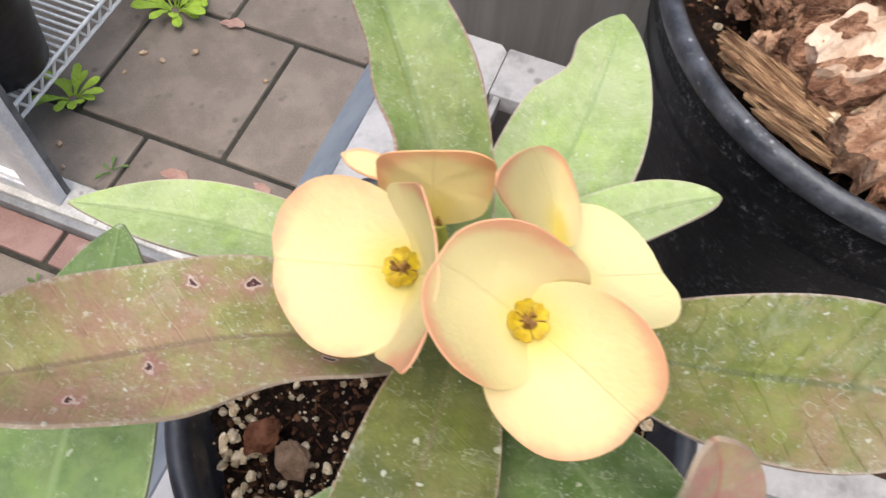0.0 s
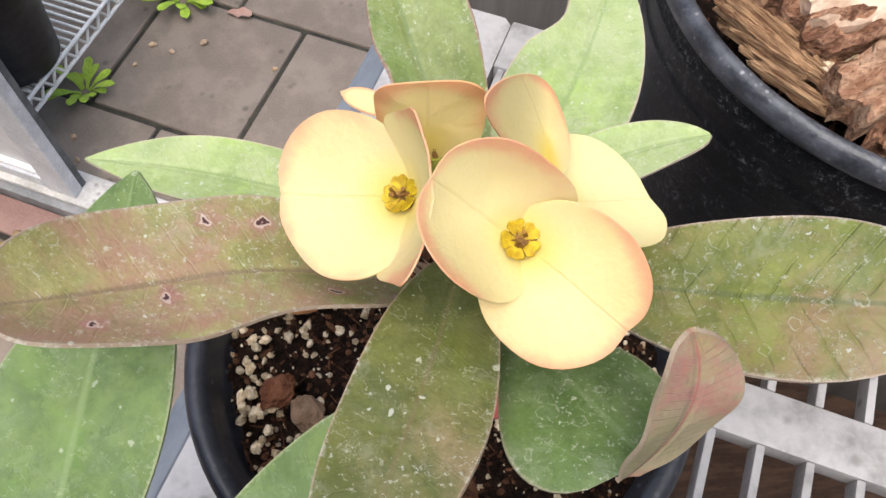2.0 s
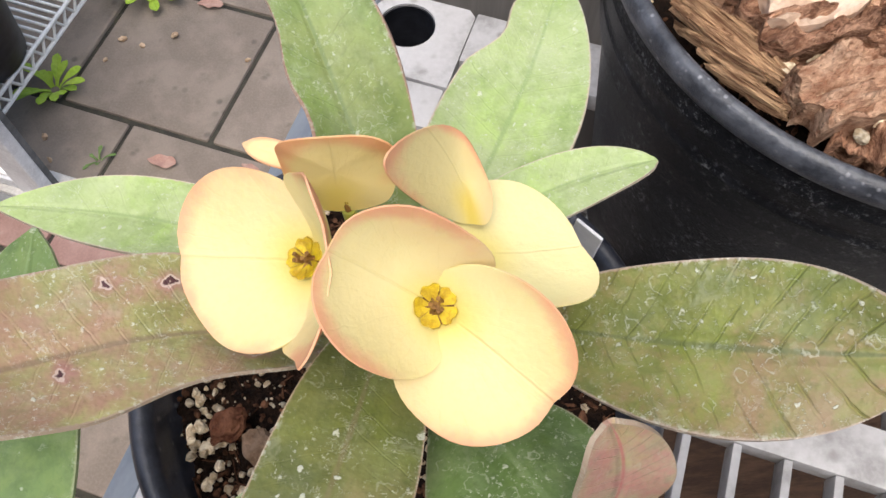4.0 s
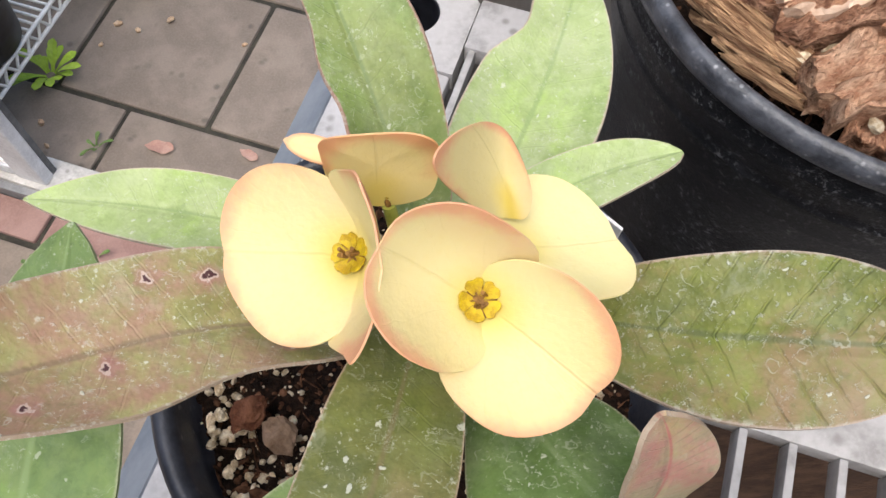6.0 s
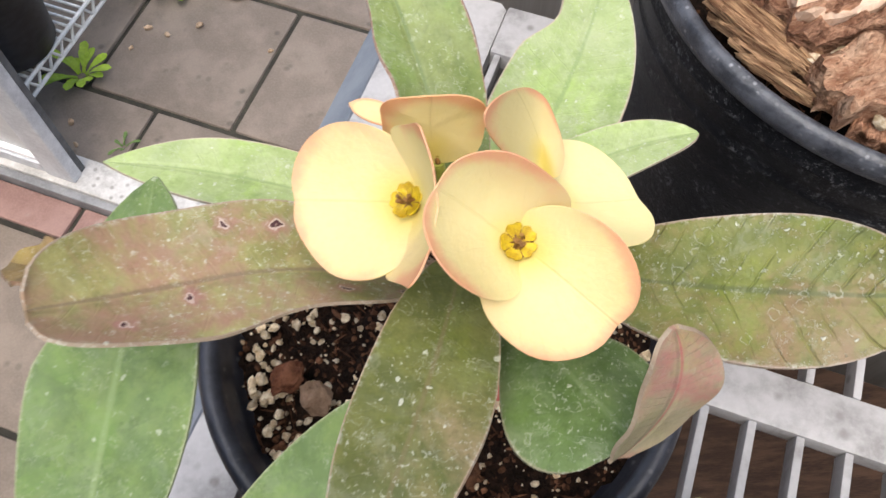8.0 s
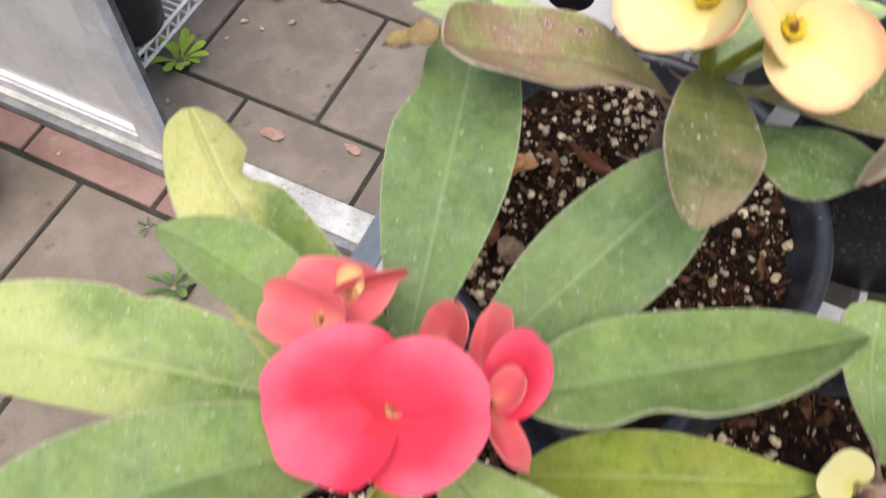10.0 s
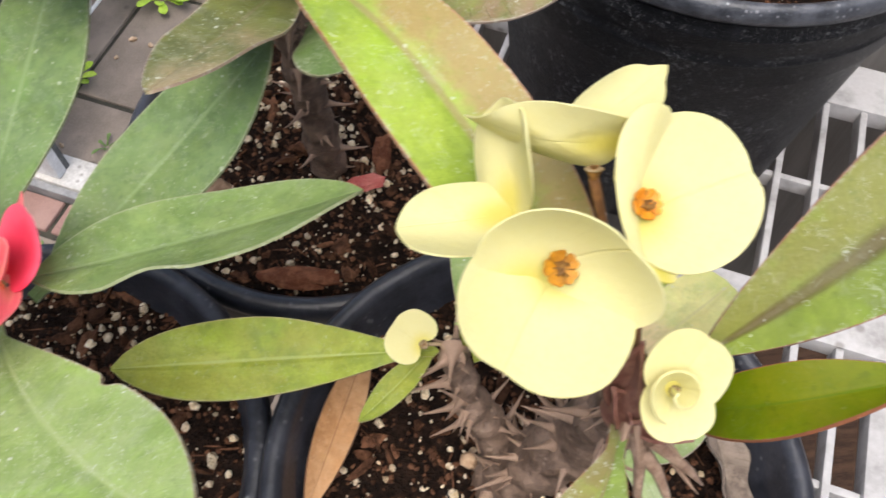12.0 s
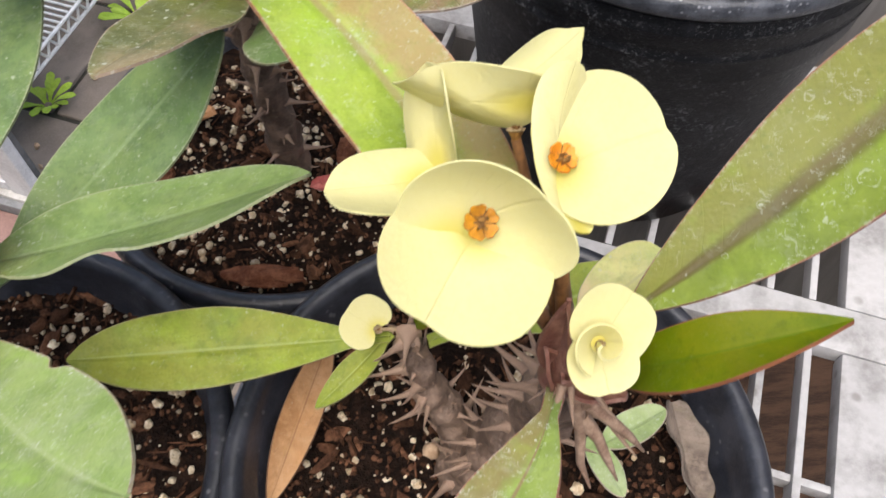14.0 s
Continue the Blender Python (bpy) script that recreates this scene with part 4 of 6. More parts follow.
def soil(at, radius, level, seed, label, crumbs=1150, chips=420):
    """Soil surface with crumbs of perlite and bark pressed into it."""
    rnd = random.Random(seed)
    x, y = at
    bm = bmesh.new()
    rings, sides = 46, 150
    off = Vector((seed * 3.1, seed * 1.7, 0))

    def height(px, py):
        p = Vector((px, py, 0))
        return level + 0.0045 * noise.noise(p * 26 + off) + 0.003 * noise.noise(p * 95 + off) + 0.0022 * noise.noise(p * 230 + off) + 0.0014 * noise.noise(p * 520 + off)

    prev = None
    for i in range(rings + 1):
        r = radius * i / rings
        if i == 0:
            prev = [bm.verts.new((x, y, height(x, y)))]
            continue
        row = []
        for k in range(sides):
            px, py = x + r * math.cos(6.28319 * k / sides), y + r * math.sin(6.28319 * k / sides)
            row.append(bm.verts.new((px, py, height(px, py))))
        for k in range(sides):
            j = (k + 1) % sides
            if len(prev) == 1:
                bm.faces.new((prev[0], row[k], row[j]))
            else:
                bm.faces.new((prev[k], row[k], row[j], prev[j]))
        prev = row
    under = [bm.verts.new((x + 0.8 * (v.co.x - x), y + 0.8 * (v.co.y - y), level - 0.09)) for v in prev]
    for k in range(sides):
        bm.faces.new((prev[k], under[k], under[(k + 1) % sides], prev[(k + 1) % sides]))
    bm.faces.new(under)
    thing("potting_soil", bm, SOIL, label, "soil", kind="stuff")
    bm = bmesh.new()
    heaps = [(rnd.uniform(0, 6.28), radius * math.sqrt(rnd.random()) * 0.95, rnd.uniform(0.006, 0.016)) for _ in range(16)]
    for _ in range(crumbs):
        if rnd.random() < 0.55:
            a, r, s = rnd.choice(heaps)
            px, py = x + r * math.cos(a) + rnd.gauss(0, s), y + r * math.sin(a) + rnd.gauss(0, s)
        else:
            a, r = rnd.uniform(0, 6.28), radius * math.sqrt(rnd.random())
            px, py = x + r * math.cos(a), y + r * math.sin(a)
        if math.hypot(px - x, py - y) > radius * 0.985:
            continue
        size = 0.0004 + 0.0016 * rnd.random() ** 2.4
        chunk(bm, (px, py, height(px, py) + size * 0.35), size, rnd)
    thing("perlite", bm, PERLITE, "white perlite crumbs on the potting soil", "perlite", kind="stuff", smooth=False)
    bm = bmesh.new()
    for _ in range(chips):
        a, r = rnd.uniform(0, 6.28), radius * math.sqrt(rnd.random())
        px, py = x + r * math.cos(a) * 0.98, y + r * math.sin(a) * 0.98
        one = bmesh.new()
        size = 0.0009 + 0.0042 * rnd.random() ** 3.0
        chunk(one, (0, 0, 0), size, rnd, 0.5)
        join(bm, one, Matrix.Translation((px, py, height(px, py) + size * 0.15)) @ Euler((rnd.uniform(-0.5, 0.5), rnd.uniform(-0.5, 0.5), rnd.uniform(0, 6.28))).to_matrix().to_4x4() @ Matrix.Diagonal((1.6, 0.6, 0.6, 1)))
    for _ in range(170):
        a, r = rnd.uniform(0, 6.28), radius * math.sqrt(rnd.random()) * 0.93
        px, py = x + r * math.cos(a), y + r * math.sin(a)
        one = bmesh.new()
        chunk(one, (0, 0, 0), 0.001, rnd)
        join(bm, one, Matrix.Translation((px, py, height(px, py) + 0.0008)) @ Euler((0, rnd.uniform(-0.35, 0.35), rnd.uniform(0, 6.28))).to_matrix().to_4x4() @ Matrix.Diagonal((rnd.uniform(2.5, 6.0), 0.4, 0.4, 1)))
    for _ in range(1500):
        a, r = rnd.uniform(0, 6.28), radius * math.sqrt(rnd.random()) * 0.985
        px, py = x + r * math.cos(a), y + r * math.sin(a)
        size = rnd.uniform(0.0005, 0.0014)
        chunk(bm, (px, py, height(px, py) + size * 0.2), size, rnd)
    thing("bark_fines", bm, SOIL_CHIP, "brown bark crumbs on the potting soil", "bark", kind="stuff", smooth=False)
    return height


POT_A, POT_B, POT_C, POT_E = (0.1092, 0.2242), (0.0130, 0.0950), (0.1735, 0.0790), (0.2962, 0.3417)
pot(POT_A, 0.806, 0.0803, 0.064, "black nursery pot of the peach-flowered plant")
pot(POT_B, 0.816, 0.0803, 0.064, "black nursery pot of the red-flowered plant")
pot(POT_C, 0.823, 0.0830, 0.066, "black nursery pot of the lemon-flowered plant")
pot(POT_E, 0.8482, 0.1073, 0.083, "large dusty black pot filled with bark chips", POT_DUSTY, fat=0.8, sides=128, rim_material=RIM_WORN_SHEEN, beads=(0.019, 0.034))
soil(POT_A, 0.0705, 0.789, 3, "dark potting soil in the pot of the peach-flowered plant")
soil(POT_B, 0.0705, 0.797, 4, "dark potting soil in the pot of the red-flowered plant")
soil(POT_C, 0.0730, 0.801, 6, "dark potting soil in the pot of the lemon-flowered plant", 900, 420)
soil(POT_E, 0.0955, 0.833, 8, "dark potting mix under bark chips", 420, 160)
bm = bmesh.new()
rnd = random.Random(31)
for _ in range(95):
    px, py = rnd.gauss(0.045, 0.0085), rnd.gauss(0.206, 0.0125)
    if math.hypot(px - POT_A[0], py - POT_A[1]) < 0.067:
        chunk(bm, (px, py, 0.7915 + rnd.uniform(-0.001, 0.0015)), rnd.uniform(0.0008, 0.0022), rnd)
thing("perlite", bm, PERLITE, "cluster of white perlite beads on the potting soil", "perlite", kind="stuff", smooth=False)

def soil_chip(at, size, turn, material, label, seed, tilt=0.0):
    """One larger splinter of wood lying on the soil."""
    rnd = random.Random(seed)
    bm = bmesh.new()
    one = bmesh.new()
    bmesh.ops.create_icosphere(one, subdivisions=3, radius=0.62)
    off = Vector((seed * 3.7, seed, 0))
    for v in one.verts:
        p = v.co.copy()
        k = 1 + 0.45 * noise.noise(p * 2.2 + off) + 0.22 * noise.noise(p * 6 + off)
        v.co = Vector((p.x * size[0] * k, p.y * size[1] * k, (p.z * k + 0.2 * noise.noise(Vector((p.x * 3, p.y * 9, seed)))) * size[2]))
    join(bm, one, Matrix.Translation(at) @ Euler((rnd.uniform(-0.3, 0.3), tilt, turn)).to_matrix().to_4x4())
    return thing("wood_chip", bm, material, label, "wood chip", "wood chips on the soil", smooth=False)


soil_chip((0.0994, 0.1625, 0.7985), (0.0235, 0.0075, 0.0045), -0.15, CHIP_RED, "red-brown wood chip lying on the potting soil", 1)
soil_chip((0.1320, 0.2200, 0.7950), (0.0160, 0.0060, 0.0040), 1.4, CHIP_RED, "red-brown wood chip lying on the potting soil", 2)
soil_chip((0.0640, 0.2440, 0.7970), (0.0190, 0.0085, 0.0060), 0.2, CHIP_ORANGE, "orange wood chip lying on the potting soil", 3)
soil_chip((0.1250, 0.2055, 0.7960), (0.0120, 0.0065, 0.0030), 0.1, CHIP_PINK, "faded red petal scrap lying on the potting soil", 4)
soil_chip((-0.0330, 0.1215, 0.8035), (0.0270, 0.0036, 0.0032), 0.63, CHIP_TAN, "pale tan splinter lying on the potting soil", 5)
soil_chip((0.0570, 0.2130, 0.7960), (0.0095, 0.0070, 0.0045), 0.8, CHIP_RED, "red-brown wood chip lying on the potting soil", 6)
soil_chip((0.0660, 0.2060, 0.7955), (0.0100, 0.0075, 0.0045), 2.1, CHIP_TAN, "dull tan wood chip lying on the potting soil", 7)
soil_chip((0.1010, 0.2480, 0.7955), (0.0200, 0.0040, 0.0030), 2.4, CHIP_RED, "thin red-brown splinter lying on the potting soil", 8)

# ---- plants ----


def gland(m, seed):
    """One of the five lip-shaped nectaries round the heart: flared, with a crease down its middle."""
    rnd = random.Random(seed)
    bm = bmesh.new()
    n, k = 10, 5
    lean, wide = rnd.uniform(-0.06, 0.06), rnd.uniform(0.555, 0.60)
    grid = []
    for i in range(n + 1):
        a = 2 * i / n - 1
        reach = 0.00235 * (1 - 0.13 * abs(a) ** 4 - 0.07 * math.exp(-(a / 0.2) ** 2)) * rnd.uniform(0.97, 1.03)
        row = []
        for j in range(k + 1):
            q = j / k
            r = 0.0005 + (reach - 0.0005) * q
            z = 0.0001 + 0.0009 * q ** 1.4 - 0.0002 * math.exp(-(a / 0.25) ** 2) - 0.0003 * abs(a) ** 2 * q + rnd.uniform(-0.00004, 0.00004)
            row.append(bm.verts.new(m @ Vector((r * math.cos(a * wide + lean), r * math.sin(a * wide + lean), z))))
        grid.append(row)
    for i in range(n):
        for j in range(k):
            bm.faces.new((grid[i][j], grid[i][j + 1], grid[i + 1][j + 1], grid[i + 1][j]))
    thicken(bm, 0.0003)
    return bm


def flower(plant, heart, up, nectary, bracts, scale=1.0, stalk=None, core=HEART_BROWN, stem=PEDICEL, stout=1.0):
    """A flower head: ring of five nectaries round a brown heart, with its bracts as sub-parts."""
    heart = Vector(heart)
    m = Matrix.Translation(heart) @ Vector(up).to_track_quat("Z", "Y").to_matrix().to_4x4() @ Matrix.Scale(scale, 4)
    bm = bmesh.new()
    one = bmesh.new()
    bmesh.ops.create_cone(one, cap_ends=True, segments=14, radius1=0.0007, radius2=0.0021, depth=0.003)
    join(bm, one, m @ Matrix.Translation((0, 0, -0.0014)))
    ob = part("flower", bm, core, plant, "open flower with rounded waxy bracts")
    for k in range(5):
        part("nectary", gland(m @ Matrix.Rotation(6.28319 * k / 5 + 0.3, 4, "Z"), int(heart.x * 1e5) + k), nectary, ob)
    bm = bmesh.new()
    rnd = random.Random(int(heart.x * 1e5))
    for _ in range(6):
        one = bmesh.new()
        bmesh.ops.create_cone(one, cap_ends=True, segments=6, radius1=0.00016, radius2=0.00028, depth=0.0014)
        join(bm, one, m @ Matrix.Translation((rnd.uniform(-0.0008, 0.0008), rnd.uniform(-0.0008, 0.0008), 0.0008)) @ Euler((rnd.uniform(-0.5, 0.5), rnd.uniform(-0.5, 0.5), 0)).to_matrix().to_4x4())
    part("stamen", bm, core, ob)
    for spec, material in bracts:
        part("bract", bract(**spec), material, ob)
    if stalk:
        p = Vector(stalk)
        q = heart - Vector(up).normalized() * 0.002 * scale
        part("stalk", tube([p, p.lerp(q, 0.5) + Vector((0, 0, 0.001)), q], [0.0013 * scale * stout, 0.0011 * scale * stout, 0.0010 * scale * stout]), stem, ob)
    return ob


def leaf(plant, base, tip, width, roll, material, label="", **shape):
    return part("leaf", blade(base, tip, width, roll, **shape), material, plant, label)


def thorny(plant, points, radii, count, seed, size=0.011, material=BARK_STEM):
    """A knobbly stem set with thorns."""
    rnd = random.Random(seed)
    pts = [Vector(p) for p in points]
    fine, rr = [], []
    n = 60
    for i in range(n + 1):
        t = i / n * (len(pts) - 1)
        k = min(int(t), len(pts) - 2)
        fine.append(pts[k].lerp(pts[k + 1], t - k))
        rr.append((radii[k] + (radii[k + 1] - radii[k]) * (t - k)) * (1 + 0.08 * math.sin(i * 0.9 + seed) + rnd.uniform(-0.05, 0.05)))
    bm = tube(fine, rr, 26)
    for v in bm.verts:
        v.co += Vector([radii[0] * 0.24 * noise.noise(v.co * 150 + Vector((seed, k * 7, 0))) + radii[0] * 0.12 * noise.noise(v.co * 420 + Vector((seed, k * 7, 0))) for k in range(3)])
    stem = part("stem", bm, material, plant, "knobbly brown stem with ridges")
    one = tube([(-0.04, 0, -0.16), (0, 0, 0.03), (0.03, 0, 0.16), (0.07, 0, 0.36), (0.14, 0, 0.6), (0.24, 0, 0.82), (0.36, 0, 1.0)], [0.36, 0.2, 0.115, 0.068, 0.044, 0.026, 0.004], 8)
    me = mesh_of("thorn", one, THORN)
    for _ in range(count):
        i = rnd.randrange(2, n)
        ax = (fine[i + 1] - fine[i - 1]).normalized()
        out = Vector([rnd.gauss(0, 1) for _ in range(3)])
        out = (out - ax * out.dot(ax)).normalized()
        d = (out + ax * rnd.uniform(-0.35, 0.25)).normalized()
        ob = new("thorn", me)
        ob.matrix_basis = Matrix.Translation(fine[i] + out * rr[i] * 0.8) @ d.to_track_quat("Z", "X").to_matrix().to_4x4() @ Matrix.Scale(size * (0.35 + 1.15 * rnd.random() ** 1.4), 4)
        adopt(ob, stem)
    return stem


# peach-flowered plant
PA = empty("crown_of_thorns_plant", (0.110, 0.215, 0.785), "potted plant with peach-rimmed cream flowers and bronze leaves", "plant", "flowering plants")
thorny(PA, [(0.111, 0.220, 0.78), (0.109, 0.212, 0.83), (0.108, 0.204, 0.875), (0.109, 0.200, 0.902)], [0.0072, 0.0062, 0.0056, 0.004], 60, 21, 0.0085)
leaf(PA, (0.1007, 0.2007, 0.8919), (0.0353, 0.181, 0.9221), 0.0265, -5.9165, LEAF_PURPLE, "bronze-green leaf with small holes and dried marks", peak=0.5804, blunt=0.3411, fold=0.1733, wave=0.05, seed=1, left=1.0289, nu=60, bites=((-1, 0.4, 0.25, 0.18),), bow=0.0055, sway=0.0043, twist=5.8079, right=1.057, droop=-0.0089)
leaf(PA, (0.0993, 0.2202, 0.882), (0.0284, 0.2386, 0.8877), 0.0187, 5.6721, LEAF_PALE, "narrow pale green leaf", peak=0.5047, blunt=0.8345, seed=2, bow=-0.0018, sway=0.0041, twist=-7.1276, left=0.9783, right=1.0624, fold=0.0643)
leaf(PA, (0.1112, 0.2183, 0.8913), (0.09, 0.2752, 0.9318), 0.0232, 6.6066, LEAF_MID, "upright green leaf", peak=0.4736, blunt=0.5371, seed=3, bow=0.0044, sway=0.0011, twist=-4.7658, left=0.6454, right=1.0746, fold=0.143, wave=0.07, bites=((-1, 0.42, 0.10, 0.12), (-1, 0.66, 0.13, 0.16)))
leaf(PA, (0.1185, 0.2202, 0.8801), (0.1577, 0.2947, 0.8865), 0.0332, 0.9318, LEAF_PALE, "broad pale green leaf", peak=0.4331, blunt=0.7346, seed=4, bites=((-1, 0.72, 0.14, 0.3),), bow=0.0002, sway=0.0029, twist=-4.0152, left=0.9582, right=0.9786, fold=0.088)
leaf(PA, (0.1165, 0.2146, 0.8908), (0.1658, 0.2317, 0.8977), 0.0141, -6.539, LEAF_PALE, "small pale green leaf", peak=0.5118, blunt=0.5858, seed=5, bow=0.0007, sway=-0.0035, twist=9.1106, left=1.0376, right=1.0032, fold=0.0739)
leaf(PA, (0.1172, 0.2079, 0.8886), (0.1905, 0.1779, 0.9249), 0.0301, -10.098, LEAF_OLIVE, "long olive leaf with raised side veins", peak=0.6603, blunt=0.8607, wave=0.07, seed=6, nu=60, bow=0.0005, sway=0.0026, twist=-14.1732, left=0.9621, right=0.9721, fold=0.1145)
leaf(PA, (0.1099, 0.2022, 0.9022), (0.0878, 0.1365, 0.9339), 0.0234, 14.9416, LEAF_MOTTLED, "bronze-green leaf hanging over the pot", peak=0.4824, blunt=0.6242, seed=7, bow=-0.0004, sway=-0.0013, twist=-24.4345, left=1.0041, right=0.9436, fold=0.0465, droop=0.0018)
leaf(PA, (0.1156, 0.1925, 0.8953), (0.1343, 0.1598, 0.9147), 0.0318, 7.0778, LEAF_DARK, "dark green leaf with a curled tip", peak=0.7644, blunt=0.4316, seed=8, bow=0.0024, sway=0.0002, twist=-0.137, left=0.9322, right=1.0395, fold=-0.0691)
leaf(PA, (0.1303, 0.1563, 0.9184), (0.1342, 0.1677, 0.946), 0.0147, -37.3755, LEAF_UNDER, "curled leaf tip showing its pink underside", peak=0.528, blunt=0.5123, fold=0.074, seed=9, bow=0.0012, sway=0.0046, twist=-0.7378, left=1.0374, right=1.0152)

leaf(PA, (0.0365, 0.1950, 0.9180), (0.0225, 0.2030, 0.9080), 0.0105, -5, LEAF_BROWNED, "withered curled brown leaf tip", peak=0.3, blunt=0.9, fold=0.25, wave=0.08, seed=10)

O1 = (0.1167, 0.1899, 0.9305)
flower(PA, O1, (0.1, -0.35, 0.9), NECTARY_GOLD, [
    (dict(base=(0.1167, 0.1897, 0.9303), tip=(0.1322, 0.1769, 0.9242), width=0.0239, roll=-39.4941, cup=0.1487, curl=0.0665, seed=1, back=0.1722, lobe=-0.0097, gutter=0.1951, turn=-0.0519, full=0.9269), PETAL_PEACH),
    (dict(base=(0.1168, 0.1899, 0.9299), tip=(0.1025, 0.195, 0.943), width=0.0218, roll=27.2776, cup=0.1576, curl=0.0084, seed=2, back=0.2929, full=0.7736, lobe=0.2265, gutter=0.2738, turn=-0.0629), PETAL_PEACH)], 1.3, (0.110, 0.201, 0.903), stem=PEDICEL_GREEN)
O2 = (0.0992, 0.1987, 0.9305)
flower(PA, O2, (-0.5, -0.14, 0.85), NECTARY_GOLD, [
    (dict(base=(0.0992, 0.1987, 0.9314), tip=(0.0809, 0.2043, 0.9201), width=0.0269, roll=30.7014, cup=0.2065, seed=3, curl=-0.0234, gutter=0.0641, turn=0.2085, back=0.14, full=0.977, lobe=0.12), PETAL_PEACH),
    (dict(base=(0.0991, 0.1981, 0.9305), tip=(0.1072, 0.1916, 0.9402), width=0.0255, roll=-43.7887, cup=0.3954, seed=4, back=0.1884, full=0.3403, lobe=0.42, curl=0.0184, gutter=0.1359, turn=0.0201), PETAL_PEACH)], 1.3, (0.107, 0.202, 0.903), stem=PEDICEL_GREEN)
O3 = (0.1050, 0.2100, 0.9262)
flower(PA, O3, (0, 0.8, 0.5), NECTARY_GOLD, [
    (dict(base=(0.1043, 0.2081, 0.9257), tip=(0.1017, 0.2147, 0.9401), width=0.0190, roll=32.9019, cup=0.2483, seed=5, full=0.5159, lobe=-0.0607, notch=0, back=-0.0528, gutter=-0.2313, turn=0.5193, curl=0.1229), PETAL_FLUSHED),
    (dict(base=(0.0988, 0.2159, 0.9299), tip=(0.0902, 0.2192, 0.9303), width=0.0042, roll=13, cup=0.1, seed=6, lobe=0.0, notch=-0.1), PETAL_PEACH)], 0.5, (0.108, 0.203, 0.903), stem=PEDICEL_GREEN, stout=2.2)
O4 = (0.1265, 0.2050, 0.9200)
flower(PA, O4, (0.3, 0.3, 0.8), NECTARY_GOLD, [
    (dict(base=(0.1224, 0.2028, 0.926), tip=(0.1241, 0.2145, 0.9396), width=0.0076, roll=16.2592, cup=0.2139, seed=7, lobe=0.0842, notch=0, full=0.8753, gutter=0.0293, turn=-0.5511, back=-0.0534, curl=-0.249), PETAL_PEACH),
    (dict(base=(0.1251, 0.1998, 0.9242), tip=(0.14, 0.204, 0.9209), width=0.0226, roll=-3.9031, cup=0.1095, seed=8, lobe=0.2, full=0.8077, gutter=0.1674, turn=0.444, back=0.2545, curl=0.0173), PETAL_CREAM)], 0.7, (0.111, 0.202, 0.903), stem=PEDICEL_GREEN)

# red-flowered plant
PB = empty("crown_of_thorns_plant", (0.024, 0.097, 0.795), "potted plant with coral-red flowers and dusty green leaves", "plant", "flowering plants")
thorny(PB, [(0.030, 0.090, 0.785), (0.028, 0.099, 0.83), (0.033, 0.106, 0.87), (0.034, 0.108, 0.892)], [0.0044, 0.0042, 0.0042, 0.0036], 22, 22, 0.005)
leaf(PB, (0.0296, 0.116, 0.8848), (0.0489, 0.2197, 0.9096), 0.0321, 1.4419, LEAF_DEEP, "long dusty green leaf", peak=0.6124, blunt=0.782, seed=11, sway=0.0003, bites=((-1, 0.74, 0.13, 0.22),), bow=-0.0004, twist=6.691, left=1.0518, right=0.9983, fold=0.0319)
leaf(PB, (0.0412, 0.1211, 0.8729), (0.1072, 0.1748, 0.9072), 0.0313, -10.5942, LEAF_DEEP, "long dusty green leaf", peak=0.5963, blunt=0.7743, seed=12, bow=-0.0021, sway=-0.0002, twist=16.3361, left=0.9759, right=1.0417, fold=0.0475)
leaf(PB, (0.0542, 0.1129, 0.8988), (0.1295, 0.1249, 0.908), 0.0313, 17.3257, LEAF_GREEN, "long dusty green leaf", fold=0.1038, peak=0.4771, blunt=0.7202, sway=-0.0013, seed=13, bites=((1, 0.36, 0.16, 0.2),), bow=-0.0021, twist=17.0816, left=1.0033, right=1.0941)
leaf(PB, (0.0355, 0.1116, 0.8764), (0.1012, 0.0484, 0.9277), 0.0323, 12.2598, LEAF_HAZY, "broad dusty green leaf with a bitten edge", peak=0.6184, blunt=0.7562, fold=0.0341, right=1.0757, seed=14, nu=110, bites=((1, 0.72, 0.055, 0.3), (-1, 0.48, 0.04, 0.14),), bow=-0.0024, sway=0.0053, twist=-9.1414, left=0.9835)
leaf(PB, (0.0357, 0.0982, 0.8825), (0.0274, 0.0346, 0.9089), 0.0356, -3.2762, LEAF_BLEACHED, "green leaf with a reddish edge", peak=0.6381, blunt=0.6493, left=0.8079, seed=15, bow=-0.0003, sway=0.0035, twist=-2.8578, right=1.0958, fold=0.0608)
leaf(PB, (0.0294, 0.1116, 0.8765), (-0.0702, 0.1262, 0.8934), 0.0302, 5.5735, LEAF_PALING, "long green leaf paling at its tip", peak=0.6984, blunt=0.2822, seed=16, bites=((1, 0.64, 0.06, 0.1),), bow=-0.002, sway=0.0025, twist=8.2933, left=0.8731, right=1.0703, fold=0.0763)
leaf(PB, (0.0255, 0.1065, 0.8849), (-0.0512, 0.0757, 0.9027), 0.0317, -17.638, LEAF_GREEN, "long green leaf", peak=0.626, blunt=0.4631, seed=17, bites=((-1, 0.5, 0.13, 0.14),), bow=0.0089, sway=-0.0025, twist=10.8423, left=1.136, right=0.9077, fold=0.209)
leaf(PB, (0.0264, 0.1118, 0.8947), (-0.0306, 0.1559, 0.8939), 0.0211, -3.0214, LEAF_GREEN, "green leaf with a dusty tip", peak=0.5908, blunt=0.6474, seed=18, bow=0.0032, sway=0.0032, twist=1.3834, left=0.812, right=1.0344, fold=0.1027, droop=0.0018)
